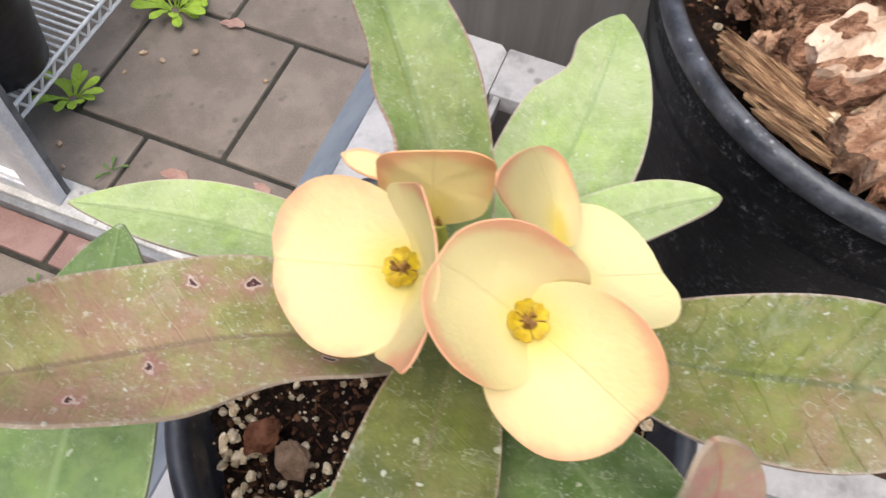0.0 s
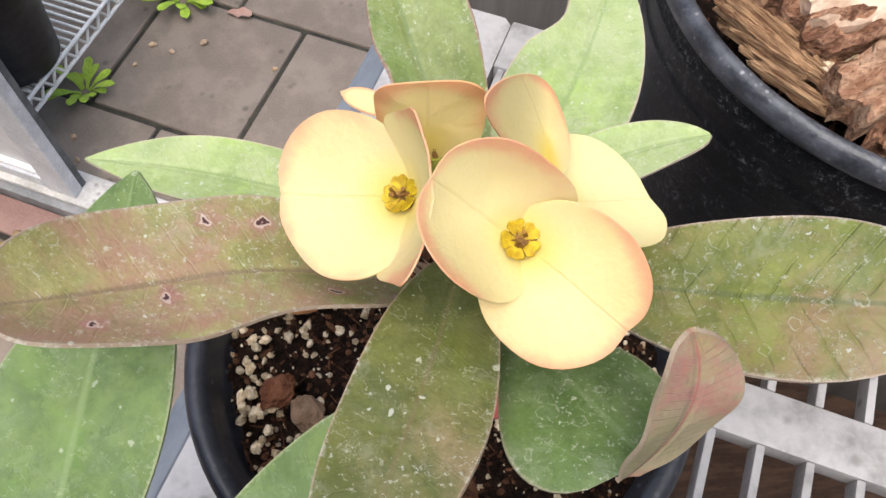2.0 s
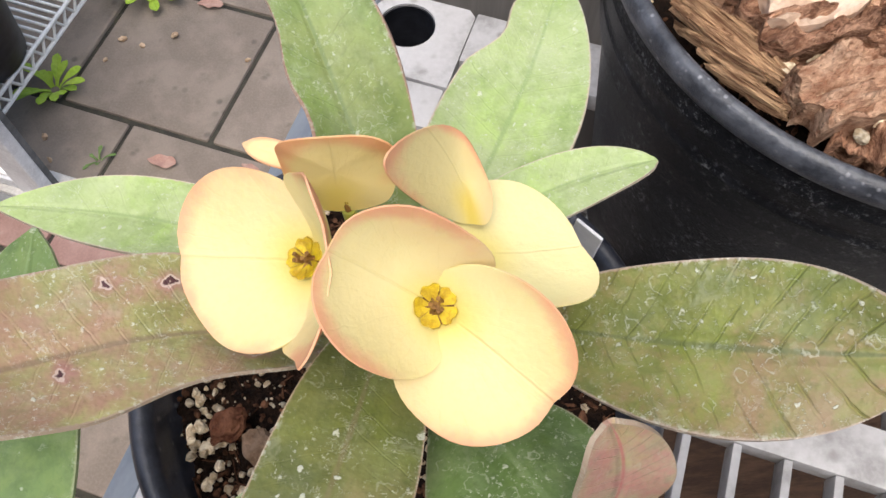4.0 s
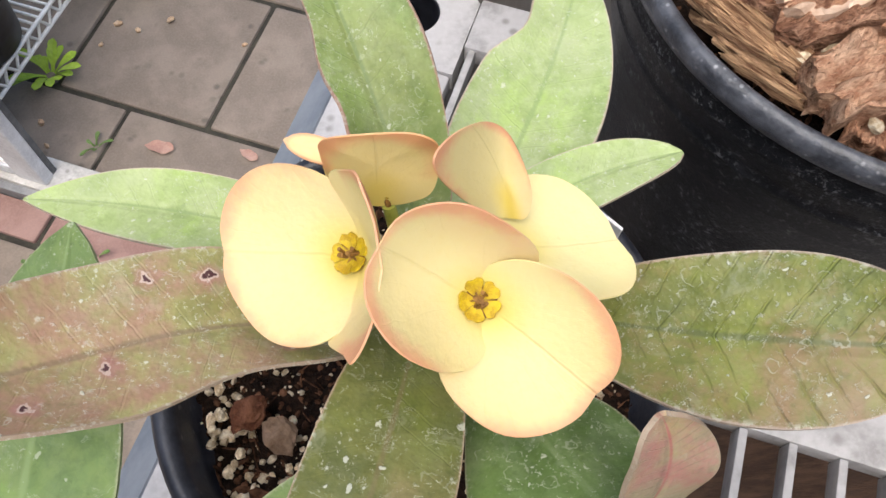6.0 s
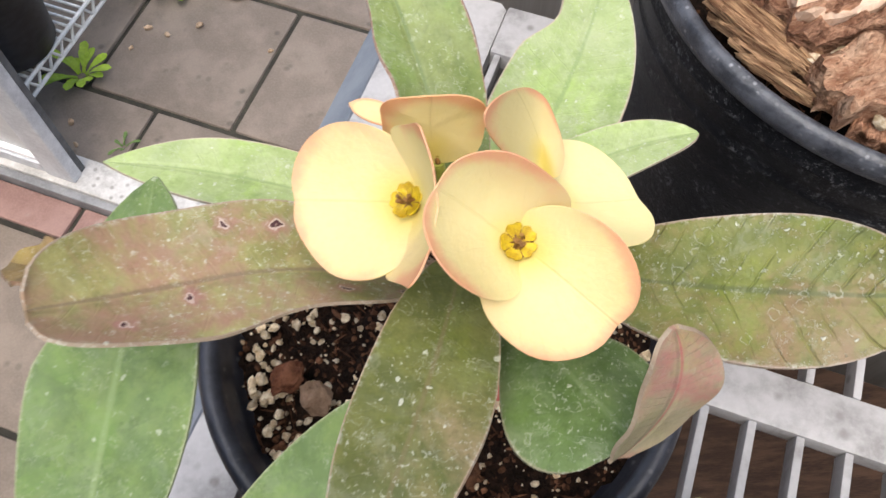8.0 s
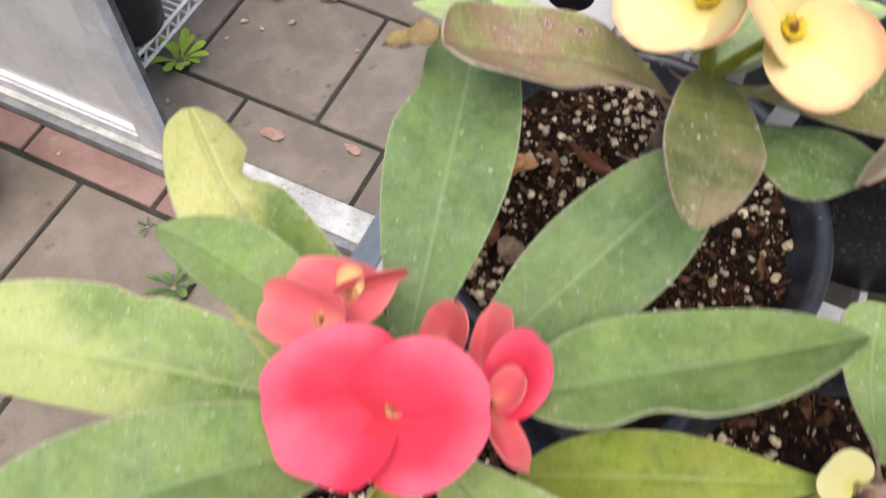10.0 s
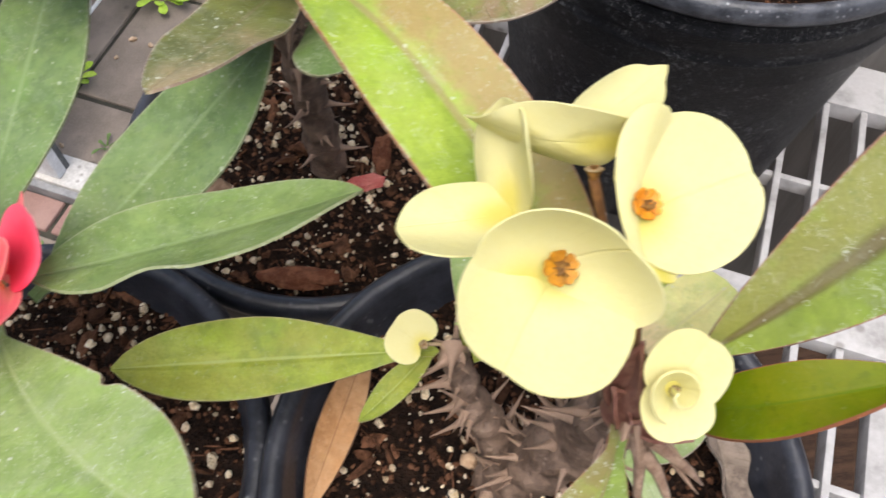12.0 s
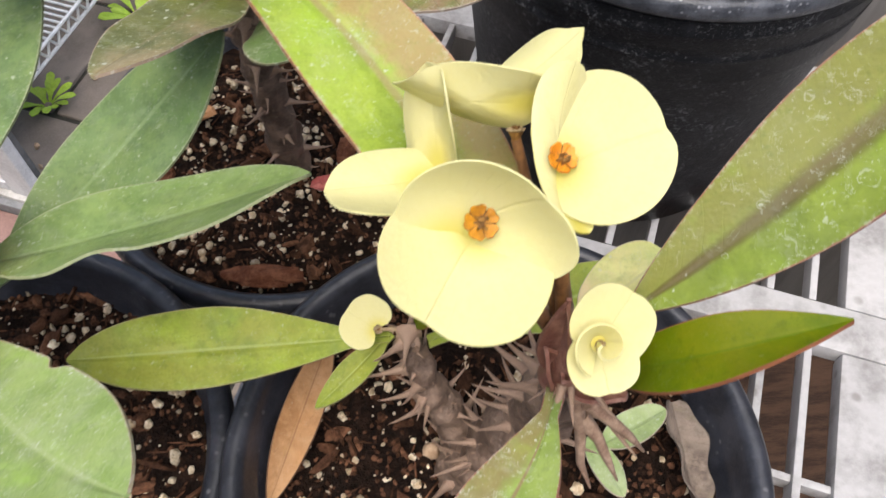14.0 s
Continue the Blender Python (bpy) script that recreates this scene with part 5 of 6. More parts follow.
leaf(PB, (0.0303, 0.1169, 0.8751), (-0.0301, 0.1947, 0.8898), 0.0324, -0.2315, LEAF_TURNING, "yellowing twisted leaf with a torn edge", peak=0.459, blunt=0.3429, seed=19, bites=((1, 0.76, 0.09, 0.5),), bow=0.0028, sway=-0.0053, twist=-29.7548, left=1.0019, right=0.9928, fold=-0.0372)
leaf(PB, (0.0300, 0.0960, 0.8960), (0.0195, 0.0745, 0.8930), 0.0062, 25, LEAF_YOUNG, "yellow-green folded young leaf", peak=0.35, blunt=0.9, fold=0.85, sway=0.0015, seed=20)
R1 = (0.0309, 0.1045, 0.9140)
flower(PB, R1, (0, -0.3, 0.95), NECTARY_RUST, [
    (dict(base=(0.0316, 0.1026, 0.9165), tip=(0.0134, 0.1137, 0.9027), width=0.0241, roll=67.4835, cup=0.7092, curl=-0.4441, full=0.7324, seed=11, gutter=-0.1585, turn=0.3816, back=0.0242, lobe=0.4583), PETAL_RED),
    (dict(base=(0.0312, 0.1039, 0.913), tip=(0.0484, 0.1003, 0.9184), width=0.0302, roll=-51.2863, cup=-0.1701, curl=0.2356, lobe=0.4992, back=0.6736, full=1.0, seed=12, gutter=0.0474, turn=-0.2565), PETAL_RED)], 0.75, (0.034, 0.108, 0.892))
R2 = (0.0204, 0.1294, 0.9128)
flower(PB, R2, (0, -0.3, 0.9), NECTARY_RUST, [
    (dict(base=(0.0199, 0.1296, 0.9121), tip=(0.0096, 0.1378, 0.9101), width=0.0098, roll=38.2973, cup=0.2494, curl=-0.3852, seed=13, gutter=-0.2574, turn=-0.273, back=0.3423, full=0.8443, lobe=0.3936), PETAL_CORAL),
    (dict(base=(0.0203, 0.1292, 0.9139), tip=(0.0287, 0.135, 0.9091), width=0.0126, roll=-65.2523, cup=0.2467, curl=-0.0539, notch=-0.16, full=0.9062, seed=14, gutter=0.3382, turn=-0.4445, back=0.4507, lobe=0.355), PETAL_CORAL),
    (dict(base=(0.0206, 0.1296, 0.9135), tip=(0.0207, 0.1340, 0.9165), width=0.0056, roll=4, cup=0.4, lobe=0.2, seed=32), PETAL_FLUSHED)], 0.7, (0.033, 0.110, 0.892))
R3 = (0.0155, 0.1232, 0.9128)
flower(PB, R3, (0, -0.4, 0.9), NECTARY_RUST, [
    (dict(base=(0.0158, 0.1225, 0.9136), tip=(0.003, 0.1299, 0.9073), width=0.0136, roll=35.235, cup=0.1917, curl=-0.0313, seed=15, gutter=0.2281, turn=-0.0115, back=0.4256, full=0.8838, lobe=0.3381), PETAL_CORAL),
    (dict(base=(0.0157, 0.1226, 0.9135), tip=(0.0206, 0.1217, 0.9152), width=0.0112, roll=-22, cup=0.3, curl=-0.1, lobe=0.3, seed=16), PETAL_CORAL)], 0.85, (0.032, 0.109, 0.892))
R4 = (0.0490, 0.1080, 0.9035)
flower(PB, R4, (0.3, -0.2, 0.9), NECTARY_RED, [
    (dict(base=(0.0507, 0.1097, 0.9067), tip=(0.0612, 0.1187, 0.9119), width=0.0149, roll=4.5146, cup=0.4687, seed=17, gutter=-0.1801, turn=-0.1661, back=0.1859, full=0.922, lobe=0.3645, curl=-0.0417), PETAL_RED),
    (dict(base=(0.0507, 0.1085, 0.9085), tip=(0.0568, 0.1122, 0.9128), width=0.0078, roll=6, cup=0.45, lobe=0.25, seed=33), PETAL_CORAL),
    (dict(base=(0.0393, 0.1231, 0.8987), tip=(0.0423, 0.1317, 0.909), width=0.0108, roll=-0.9378, cup=0.3857, lobe=0.1, notch=0, full=0.8597, seed=18, gutter=-0.0382, turn=0.3298, back=0.2785, curl=0.2125), PETAL_CORAL),
    (dict(base=(0.0513, 0.108, 0.9038), tip=(0.0547, 0.0936, 0.9072), width=0.0069, roll=-5.114, cup=0.3576, notch=-0.2, full=0.9541, seed=19, gutter=0.039, turn=-0.2882, back=0.3611, lobe=0.4523, curl=0.1462), PETAL_CORAL),
    (dict(base=(0.049, 0.1154, 0.8971), tip=(0.048, 0.1314, 0.9002), width=0.0066, roll=-9.6964, cup=0.2468, notch=-0.1, lobe=0.1, full=0.9808, seed=20, gutter=0.1819, turn=0.2652, back=0.2138, curl=0.2082), PETAL_CORAL)], 0.6, (0.035, 0.108, 0.892))

# lemon-flowered plant
PC = empty("crown_of_thorns_plant", (0.172, 0.077, 0.800), "potted thorny plant with pale lemon flowers", "plant", "flowering plants")
thorny(PC, [(0.160, 0.084, 0.79), (0.172, 0.081, 0.822), (0.1820, 0.0786, 0.8627), (0.1845, 0.0738, 0.8994), (0.1765, 0.0654, 0.9294)], [0.0084, 0.0090, 0.0086, 0.0072, 0.0036], 116, 23, 0.0108)
thorny(PC, [(0.170, 0.083, 0.808), (0.163, 0.089, 0.822), (0.1554, 0.0949, 0.8405), (0.1498, 0.1016, 0.8595), (0.1497, 0.1034, 0.8652)], [0.0052, 0.0054, 0.0050, 0.0036, 0.0018], 40, 24, 0.0085)
leaf(PC, (0.1641, 0.0814, 0.9425), (0.1252, 0.1346, 0.9683), 0.0226, 10.7899, LEAF_HALF_RED, "long green leaf blushed red along its rib", peak=0.4085, blunt=0.2608, seed=21, bow=-0.0041, sway=0.0036, twist=-12.4356, left=1.0789, right=1.0651, fold=0.0975, droop=0.0111)
leaf(PC, (0.1837, 0.0658, 0.9418), (0.2437, 0.0967, 0.9796), 0.0263, -12.8243, LEAF_DARK_RIB, "long olive leaf blushed red with water marks", peak=0.614, blunt=0.5357, left=0.9042, seed=22, bow=0.0046, sway=0.0023, twist=17.9028, right=0.8528, fold=0.0648)
leaf(PC, (0.1836, 0.0639, 0.9221), (0.2144, 0.0569, 0.9518), 0.0119, -8.3604, LEAF_GLOSS, "glossy green pointed leaf", peak=0.5088, blunt=0.8796, seed=23, bow=0.0082, sway=0.0035, twist=13.915, left=0.9776, right=0.988, fold=0.1252)
leaf(PC, (0.1737, 0.0605, 0.9237), (0.1496, 0.028, 0.9279), 0.0158, -14.6752, LEAF_BLUSHED, "green leaf with a red base", peak=0.6765, blunt=0.6541, seed=24, bow=0.0024, sway=-0.0032, twist=5.2204, left=0.9578, right=0.9638, fold=0.0886)
leaf(PC, (0.1835, 0.0775, 0.9160), (0.2020, 0.0885, 0.9205), 0.0150, 0, LEAF_CREAM, "small yellow mottled leaf", peak=0.58, blunt=0.35, fold=0.05, seed=25)
leaf(PC, (0.1446, 0.1044, 0.8598), (0.0596, 0.1046, 0.862), 0.0227, 17.1486, LEAF_YOUNG, "long yellow-green leaf", peak=0.6332, blunt=0.7497, seed=26, bow=-0.0053, sway=0.0007, twist=-6.9785, left=0.9412, right=1.057, fold=0.0388)
leaf(PC, (0.1524, 0.1103, 0.8621), (0.1655, 0.1573, 0.858), 0.0193, 6.0525, LEAF_HAZY, "small upright pale green leaf", peak=0.8158, blunt=0.2648, seed=27, bow=-0.0049, sway=-0.0013, twist=4.0524, left=0.9687, right=1.0024, fold=0.0374)
leaf(PC, (0.1517, 0.1037, 0.8666), (0.1707, 0.1075, 0.8784), 0.009, 1.604, LEAF_GLOSS, "small dark glossy leaf", peak=0.4019, blunt=0.8272, seed=28, bow=0.0069, sway=0.002, twist=9.7174, left=0.9699, right=0.9833, fold=0.0786)
leaf(PC, (0.1549, 0.1029, 0.8572), (0.2189, 0.1127, 0.8629), 0.0176, -18.8172, LEAF_YOUNG, "green leaf under the flowers", peak=0.6912, blunt=0.6522, seed=29, bow=0.0011, sway=-0.0015, twist=-3.6211, left=1.0144, right=1.0353, fold=0.0725)
leaf(PC, (0.1448, 0.1054, 0.8599), (0.1235, 0.0881, 0.854), 0.008, 6.8307, LEAF_YOUNG, "small bright green leaf", peak=0.5168, blunt=0.7828, seed=30, bow=-0.0021, sway=0.0001, twist=0.1667, left=1.0039, right=1.0035, fold=0.0562)
P1 = (0.1597, 0.0728, 0.9616)
flower(PC, P1, (0.1, -0.5, 0.85), NECTARY_AMBER, [
    (dict(base=(0.16, 0.073, 0.9601), tip=(0.1501, 0.0613, 0.9544), width=0.0243, roll=25.3905, cup=0.3277, seed=21, curl=-0.1534, gutter=0.147, turn=0.0513, back=0.2608, full=0.8414, lobe=0.335), PETAL_LEMON),
    (dict(base=(0.16, 0.0724, 0.9611), tip=(0.168, 0.075, 0.9689), width=0.0234, roll=-47.7223, cup=0.5324, lobe=0.4346, seed=22, curl=0.099, gutter=0.1127, turn=0.4337, back=0.7737, full=0.8425), PETAL_LEMON)], 1.08, (0.1736, 0.0673, 0.9323), stem=PEDICEL_BROWN)
P2 = (0.1717, 0.0787, 0.9677)
flower(PC, P2, (0.3, -0.4, 0.9), NECTARY_ORANGE, [
    (dict(base=(0.1719, 0.0786, 0.9673), tip=(0.1887, 0.0838, 0.9646), width=0.0225, roll=-18.0875, cup=0.1576, seed=23, curl=-0.0648, gutter=0.0234, turn=-0.1132, back=0.2965, full=0.9962, lobe=0.3544), PETAL_LEMON),
    (dict(base=(0.172, 0.0786, 0.9673), tip=(0.1739, 0.0915, 0.9717), width=0.0089, roll=-48.1953, cup=0.2967, lobe=-0.1007, notch=0, seed=24, curl=0.1401, gutter=-0.1637, turn=-0.2925, back=0.6658, full=0.6528), PETAL_LEMON)], 0.95, (0.1756, 0.0692, 0.9321), stem=PEDICEL_BROWN, stout=1.2)
P3 = (0.1524, 0.0867, 0.9524)
flower(PC, P3, (0, -0.4, 0.9), NECTARY_ORANGE, [
    (dict(base=(0.1549, 0.0863, 0.9541), tip=(0.1378, 0.0868, 0.9557), width=0.0134, roll=20.6596, cup=0.1139, lobe=0.1115, notch=-0.05, turn=-0.3293, seed=25, gutter=0.0428, back=0.1016, full=0.9052, curl=-0.2822), PETAL_LEMON),
    (dict(base=(0.1554, 0.087, 0.9533), tip=(0.1546, 0.1014, 0.9627), width=0.0127, roll=25.082, cup=0.1636, lobe=0.1086, notch=-0.1, seed=26, gutter=0.0838, turn=0.2078, back=0.0431, full=0.788, curl=0.397), PETAL_LEMON)], 0.7, (0.1728, 0.0702, 0.9321), stem=PEDICEL_BROWN, stout=1.4)
P4 = (0.1671, 0.0883, 0.9627)
flower(PC, P4, (0, 0.6, 0.7), PEDICEL, [
    (dict(base=(0.1676, 0.0912, 0.9646), tip=(0.1526, 0.0927, 0.9711), width=0.0145, roll=71.3136, cup=-0.2957, lobe=0.0595, notch=0, turn=-0.8293, seed=27, gutter=-0.0021, back=0.2046, full=0.7933, curl=0.2764), PETAL_LEMON),
    (dict(base=(0.1675, 0.096, 0.9636), tip=(0.1772, 0.1005, 0.9697), width=0.0122, roll=-10.8454, cup=0.1337, lobe=0.1, notch=-0.2, full=0.9683, seed=28, gutter=-0.1194, turn=0.1243, back=0.3189, curl=0.2621), PETAL_LEMON)], 0.6, (0.1747, 0.0712, 0.9320), stem=PEDICEL_BROWN, stout=1.4)
P5 = (0.1780, 0.0598, 0.9437)
bud = flower(PC, P5, (0, -0.5, 0.85), PEDICEL, [
    (dict(base=(0.1778, 0.0598, 0.9437), tip=(0.1834, 0.0662, 0.949), width=0.013, roll=-21, cup=0.1, lobe=0.2, seed=29), PETAL_LEMON),
    (dict(base=(0.1778, 0.0604, 0.9441), tip=(0.1788, 0.0535, 0.9395), width=0.0113, roll=-7, cup=0.14, lobe=0.15, seed=30), PETAL_LEMON)], 0.35, (0.1745, 0.0654, 0.9324))


def rolled(at, up, radius, height, turns, start):
    """A bract still rolled into a funnel."""
    m = Matrix.Translation(at) @ Vector(up).to_track_quat("Z", "Y").to_matrix().to_4x4()
    bm = bmesh.new()
    layer = bm.loops.layers.uv.new("UVMap")
    n, k = 64, 8
    grid = []
    for i in range(n + 1):
        a = i / n
        th = start + 6.28319 * turns * a
        row = []
        for j in range(k + 1):
            q = j / k
            r = radius * (0.16 + 0.84 * a) * (0.35 + 0.65 * q ** 1.4)
            z = height * (q - 0.45) * (1.0 - 0.35 * a)
            row.append((bm.verts.new(m @ Vector((r * math.cos(th), r * math.sin(th), z))), (0.1 + 0.8 * q, 0.2 + 0.6 * a)))
        grid.append(row)
    for i in range(n):
        for j in range(k):
            quad = (grid[i][j], grid[i][j + 1], grid[i + 1][j + 1], grid[i + 1][j])
            f = bm.faces.new([v for v, _ in quad])
            for loop, (_, uv) in zip(f.loops, quad):
                loop[layer].uv = uv
    thicken(bm, 0.0004)
    return bm


part("rolled_bract", rolled((0.1779, 0.0596, 0.9447), (-0.05, -0.58, 0.81), 0.0052, 0.0060, 1.3, 2.4), PETAL_LEMON, bud)
P6 = (0.1418, 0.1032, 0.8668)
flower(PC, P6, (0, -0.4, 0.9), PEDICEL, [
    (dict(base=(0.1415, 0.1031, 0.8667), tip=(0.1340, 0.1082, 0.8702), width=0.0150, roll=29, cup=0.08, lobe=0.45, seed=31), PETAL_LEMON)], 0.5, (0.1493, 0.1040, 0.8625))
for k, (b, t, w, roll) in enumerate((((0.1750, 0.0648, 0.9234), (0.1742, 0.0673, 0.9466), 0.0052, 60), ((0.1757, 0.0644, 0.9235), (0.1763, 0.0661, 0.9422), 0.0050, -50), ((0.1737, 0.0636, 0.9225), (0.1708, 0.0646, 0.9344), 0.0050, 30), ((0.1752, 0.0612, 0.9237), (0.1734, 0.0587, 0.9313), 0.0056, 10), ((0.1771, 0.0617, 0.9236), (0.1849, 0.0568, 0.9278), 0.0042, -15))):
    part("shoot_scale", blade(b, t, 1.3 * w, roll, peak=0.36, blunt=0.9, fold=0.45, seed=60 + k, nu=14, nv=4), BRACT_SCALE, PC, "red-brown pointed scale")
part("shoot", tube([(0.1759, 0.0648, 0.9204), (0.1761, 0.0637, 0.9285), (0.1767, 0.0624, 0.9355), (0.1775, 0.0606, 0.9420)], [0.0044, 0.0036, 0.0026, 0.0012]), BRACT_SCALE, PC, "red-brown growing tip")
for path in (((0.1787, 0.0618, 0.9166), (0.1804, 0.0581, 0.9078), (0.1811, 0.0543, 0.8989), (0.1834, 0.0505, 0.8931)), ((0.1805, 0.0598, 0.9187), (0.1849, 0.0570, 0.9148), (0.1894, 0.0556, 0.9088), (0.1939, 0.0547, 0.9007)), ((0.1803, 0.0599, 0.9107), (0.1837, 0.0566, 0.9068), (0.1862, 0.0538, 0.9009), (0.1893, 0.0514, 0.8929))):
    part("spine", tube(path, [0.0019, 0.0012, 0.0009, 0.0002], 8), THORN, PC, "long tan hooked spine")
thing("fallen_leaf", blade((0.1250, 0.1290, 0.815), (0.1030, 0.0760, 0.806), 0.0125, 14, peak=0.5, blunt=0.8, fold=0.2, seed=40), LEAF_DEAD, "dry brown leaf fallen on the soil at the pot's edge", "leaf")

thing("fallen_leaf", blade((0.2350, 0.0960, 0.808), (0.2345, 0.0610, 0.806), 0.0125, 10, peak=0.45, blunt=0.4, fold=0.4, wave=0.12, twist=30, seed=41), LEAF_WITHERED, "withered grey curled leaf on the soil inside the pot", "leaf")
thing("fallen_leaf", blade((0.2080, 0.0830, 0.812), (0.2290, 0.0905, 0.818), 0.0110, 5, peak=0.5, blunt=0.6, fold=0.1, seed=42), LEAF_PALE, "pale green leaf lying on the soil", "leaf")
thing("fallen_leaf", blade((0.2040, 0.0860, 0.812), (0.2110, 0.0660, 0.814), 0.0085, -8, peak=0.5, blunt=0.6, fold=0.1, seed=43), LEAF_PALE, "narrow pale green leaf lying on the soil", "leaf")
bm = bmesh.new()
chunk(bm, (0.1549, 0.0887, 0.8055), 0.0042, random.Random(4), 0.9)
thing("seed_husk", bm, PEBBLE, "tan seed husk lying on the soil", "seed")

# ---- bark chips in the large pot ----
def chip_mesh(seed, long, wide, thick, material):
    """A broken plate of bark in uneven layers."""
    bm = bmesh.new()
    bmesh.ops.create_cube(bm, size=1)
    bmesh.ops.subdivide_edges(bm, edges=bm.edges[:], cuts=13, use_grid_fill=True)
    off = Vector((seed * 5.3, seed * 2.1, seed))
    for v in bm.verts:
        p = v.co.copy()
        q = Vector((p.x * 2.2, p.y * 5.0, p.z * 5.0)) + off
        ragged = 1 + 0.34 * noise.noise(Vector((p.x * 4, p.y * 4, 0)) + off)
        v.co = Vector((p.x * long * ragged, p.y * wide * (1 - 0.3 * abs(p.x)) * ragged, p.z * thick))
        v.co += Vector((0, 0, 0.55 * thick * noise.noise(q) + 0.35 * thick * noise.noise(q * 3) + 0.22 * thick * noise.noise(Vector((q.x * 1.5, q.y * 6, q.z))))) 
        layer = noise.noise(Vector((p.x * 2.6, p.y * 3.4, 0)) + off) * 3.5
        v.co.z += 0.16 * thick * (math.floor(layer) + min(1.0, 4 * (layer - math.floor(layer))))
        v.co.z += 0.25 * wide * (p.y * p.y) * (1 if seed % 2 else -1)
    return mesh_of("bark_chip", bm, material, False)


def strip_mesh(seed, long, wide, thick, material):
    return mesh_of("bark_chip", splinter(seed, long, wide, thick), material, False)


def frayed_strip(seed, long, wide, thick, material, at, rot, count, label):
    """A bundle of splayed splinters, each a part of the strip."""
    rnd = random.Random(seed)
    whole = Matrix.Translation(at) @ Euler(rot).to_matrix().to_4x4()
    ob = empty("bark_chip", at, label, "bark chip", "bark chips in the large pot")
    for s in range(count):
        one = splinter(seed * 10 + s, long * rnd.uniform(0.55, 1.0), wide * rnd.uniform(0.16, 0.3), thick * rnd.uniform(0.4, 0.7))
        side = (s + 0.5) / count - 0.5
        m = Matrix.Translation((rnd.uniform(-0.16, 0.16) * long, side * wide, thick * rnd.uniform(-0.2, 0.35) * (1 - abs(side)))) @ Euler((rnd.uniform(-0.5, 0.5), rnd.uniform(-0.1, 0.1), -side * 0.16 + rnd.uniform(-0.09, 0.09))).to_matrix().to_4x4()
        piece = new("splinter", mesh_of("splinter", one, material, False))
        piece.matrix_basis = whole @ m
        adopt(piece, ob)
    return ob


def splinter(seed, long, wide, thick):
    rnd = random.Random(seed)
    bm = bmesh.new()
    n, k = 12, 7
    reach = [(rnd.uniform(0.62, 1.05), rnd.uniform(0.62, 1.05)) for _ in range(k + 1)]
    groove = [rnd.uniform(-1, 1) for _ in range(k + 1)]
    rows = []
    for side in (1, -1):
        for j in (range(k + 1) if side > 0 else range(k, -1, -1)):
            row = []
            for i in range(n + 1):
                q = i / n - 0.5
                x = long * q * (reach[j][0] if q < 0 else reach[j][1])
                y = wide * (j / k - 0.5) * (1 - 0.5 * abs(2 * q) ** 3) + 0.06 * wide * math.sin(5 * q + seed)
                z = side * thick * 0.5 * (1 - (2 * j / k - 1) ** 4) + thick * (0.3 * groove[j] * (1 - abs(2 * q) ** 4) + 0.25 * noise.noise(Vector((q * 4, j * 0.7, seed))))
                row.append(bm.verts.new((x, y, z)))
            rows.append(row)
    for a, b in zip(rows, rows[1:] + rows[:1]):
        for i in range(n):
            bm.faces.new((a[i], a[i + 1], b[i + 1], b[i]))
    bm.faces.new([r[0] for r in rows])
    bm.faces.new([r[n] for r in rows])
    return bm


chips = [chip_mesh(1, 0.040, 0.026, 0.009, BARK_CHIP), chip_mesh(2, 0.034, 0.024, 0.011, BARK_PALE), strip_mesh(3, 0.040, 0.0075, 0.006, BARK_FIBRE), chip_mesh(4, 0.030, 0.014, 0.008, BARK_CHIP), chip_mesh(5, 0.024, 0.018, 0.008, BARK_PALE), strip_mesh(6, 0.046, 0.009, 0.007, BARK_FIBRE), chip_mesh(7, 0.028, 0.020, 0.010, BARK_CHIP)]
TOP_E = 0.8385


def lay_chip(me, x, y, z, rot, size=1.0, label="rough red-brown pine bark chip in the large pot"):
    ob = new("bark_chip", me)
    ob.matrix_basis = Matrix.Translation((x, y, z)) @ Euler(rot).to_matrix().to_4x4() @ Matrix.Scale(size, 4)
    return tagged(ob, label, "bark chip", "bark chips in the large pot")


rnd = random.Random(77)
spots = []
for k in range(74):
    for _ in range(40):
        a, r = rnd.uniform(0, 6.28), 0.080 * math.sqrt(rnd.random())
        p = Vector((POT_E[0] + r * math.cos(a), POT_E[1] + r * math.sin(a), 0))
        if all((p - q).length > 0.0135 for q in spots):
            break
    spots.append(p)
    lean = 0.4 if k > 25 else 0.25
    room = max(0.25, min(1.0, (0.091 - r) / 0.022))
    lay_chip(chips[k % 7], p.x, p.y, TOP_E + 0.00010 * k + rnd.uniform(-0.002, 0.002), (rnd.uniform(-lean, lean), rnd.uniform(-lean, lean), rnd.uniform(0, 6.28)), rnd.uniform(0.75, 1.05) * (0.55 + 0.45 * room))
lay_chip(chip_mesh(11, 0.044, 0.034, 0.010, BARK_CHIP), 0.2440, 0.3130, 0.8470, (0.05, 0.02, 0.4), 1.0, "broad bark chip with a bare pink wood face")
lay_chip(chip_mesh(12, 0.036, 0.026, 0.005, SAPWOOD), 0.2435, 0.3150, 0.8528, (0.05, 0.02, 0.4), 0.9, "bare pale pink wood face of a bark chip")
lay_chip(chip_mesh(13, 0.036, 0.026, 0.010, BARK_PALE), 0.2445, 0.2805, 0.8480, (0.12, 0.05, 0.3), 0.9, "thick tan bark chip in the large pot")
frayed_strip(14, 0.052, 0.0153, 0.008, BARK_FIBRE, (0.2190, 0.2960, 0.8475), (0.1, 0.05, -0.85), 9, "frayed tan bark strip in the large pot")
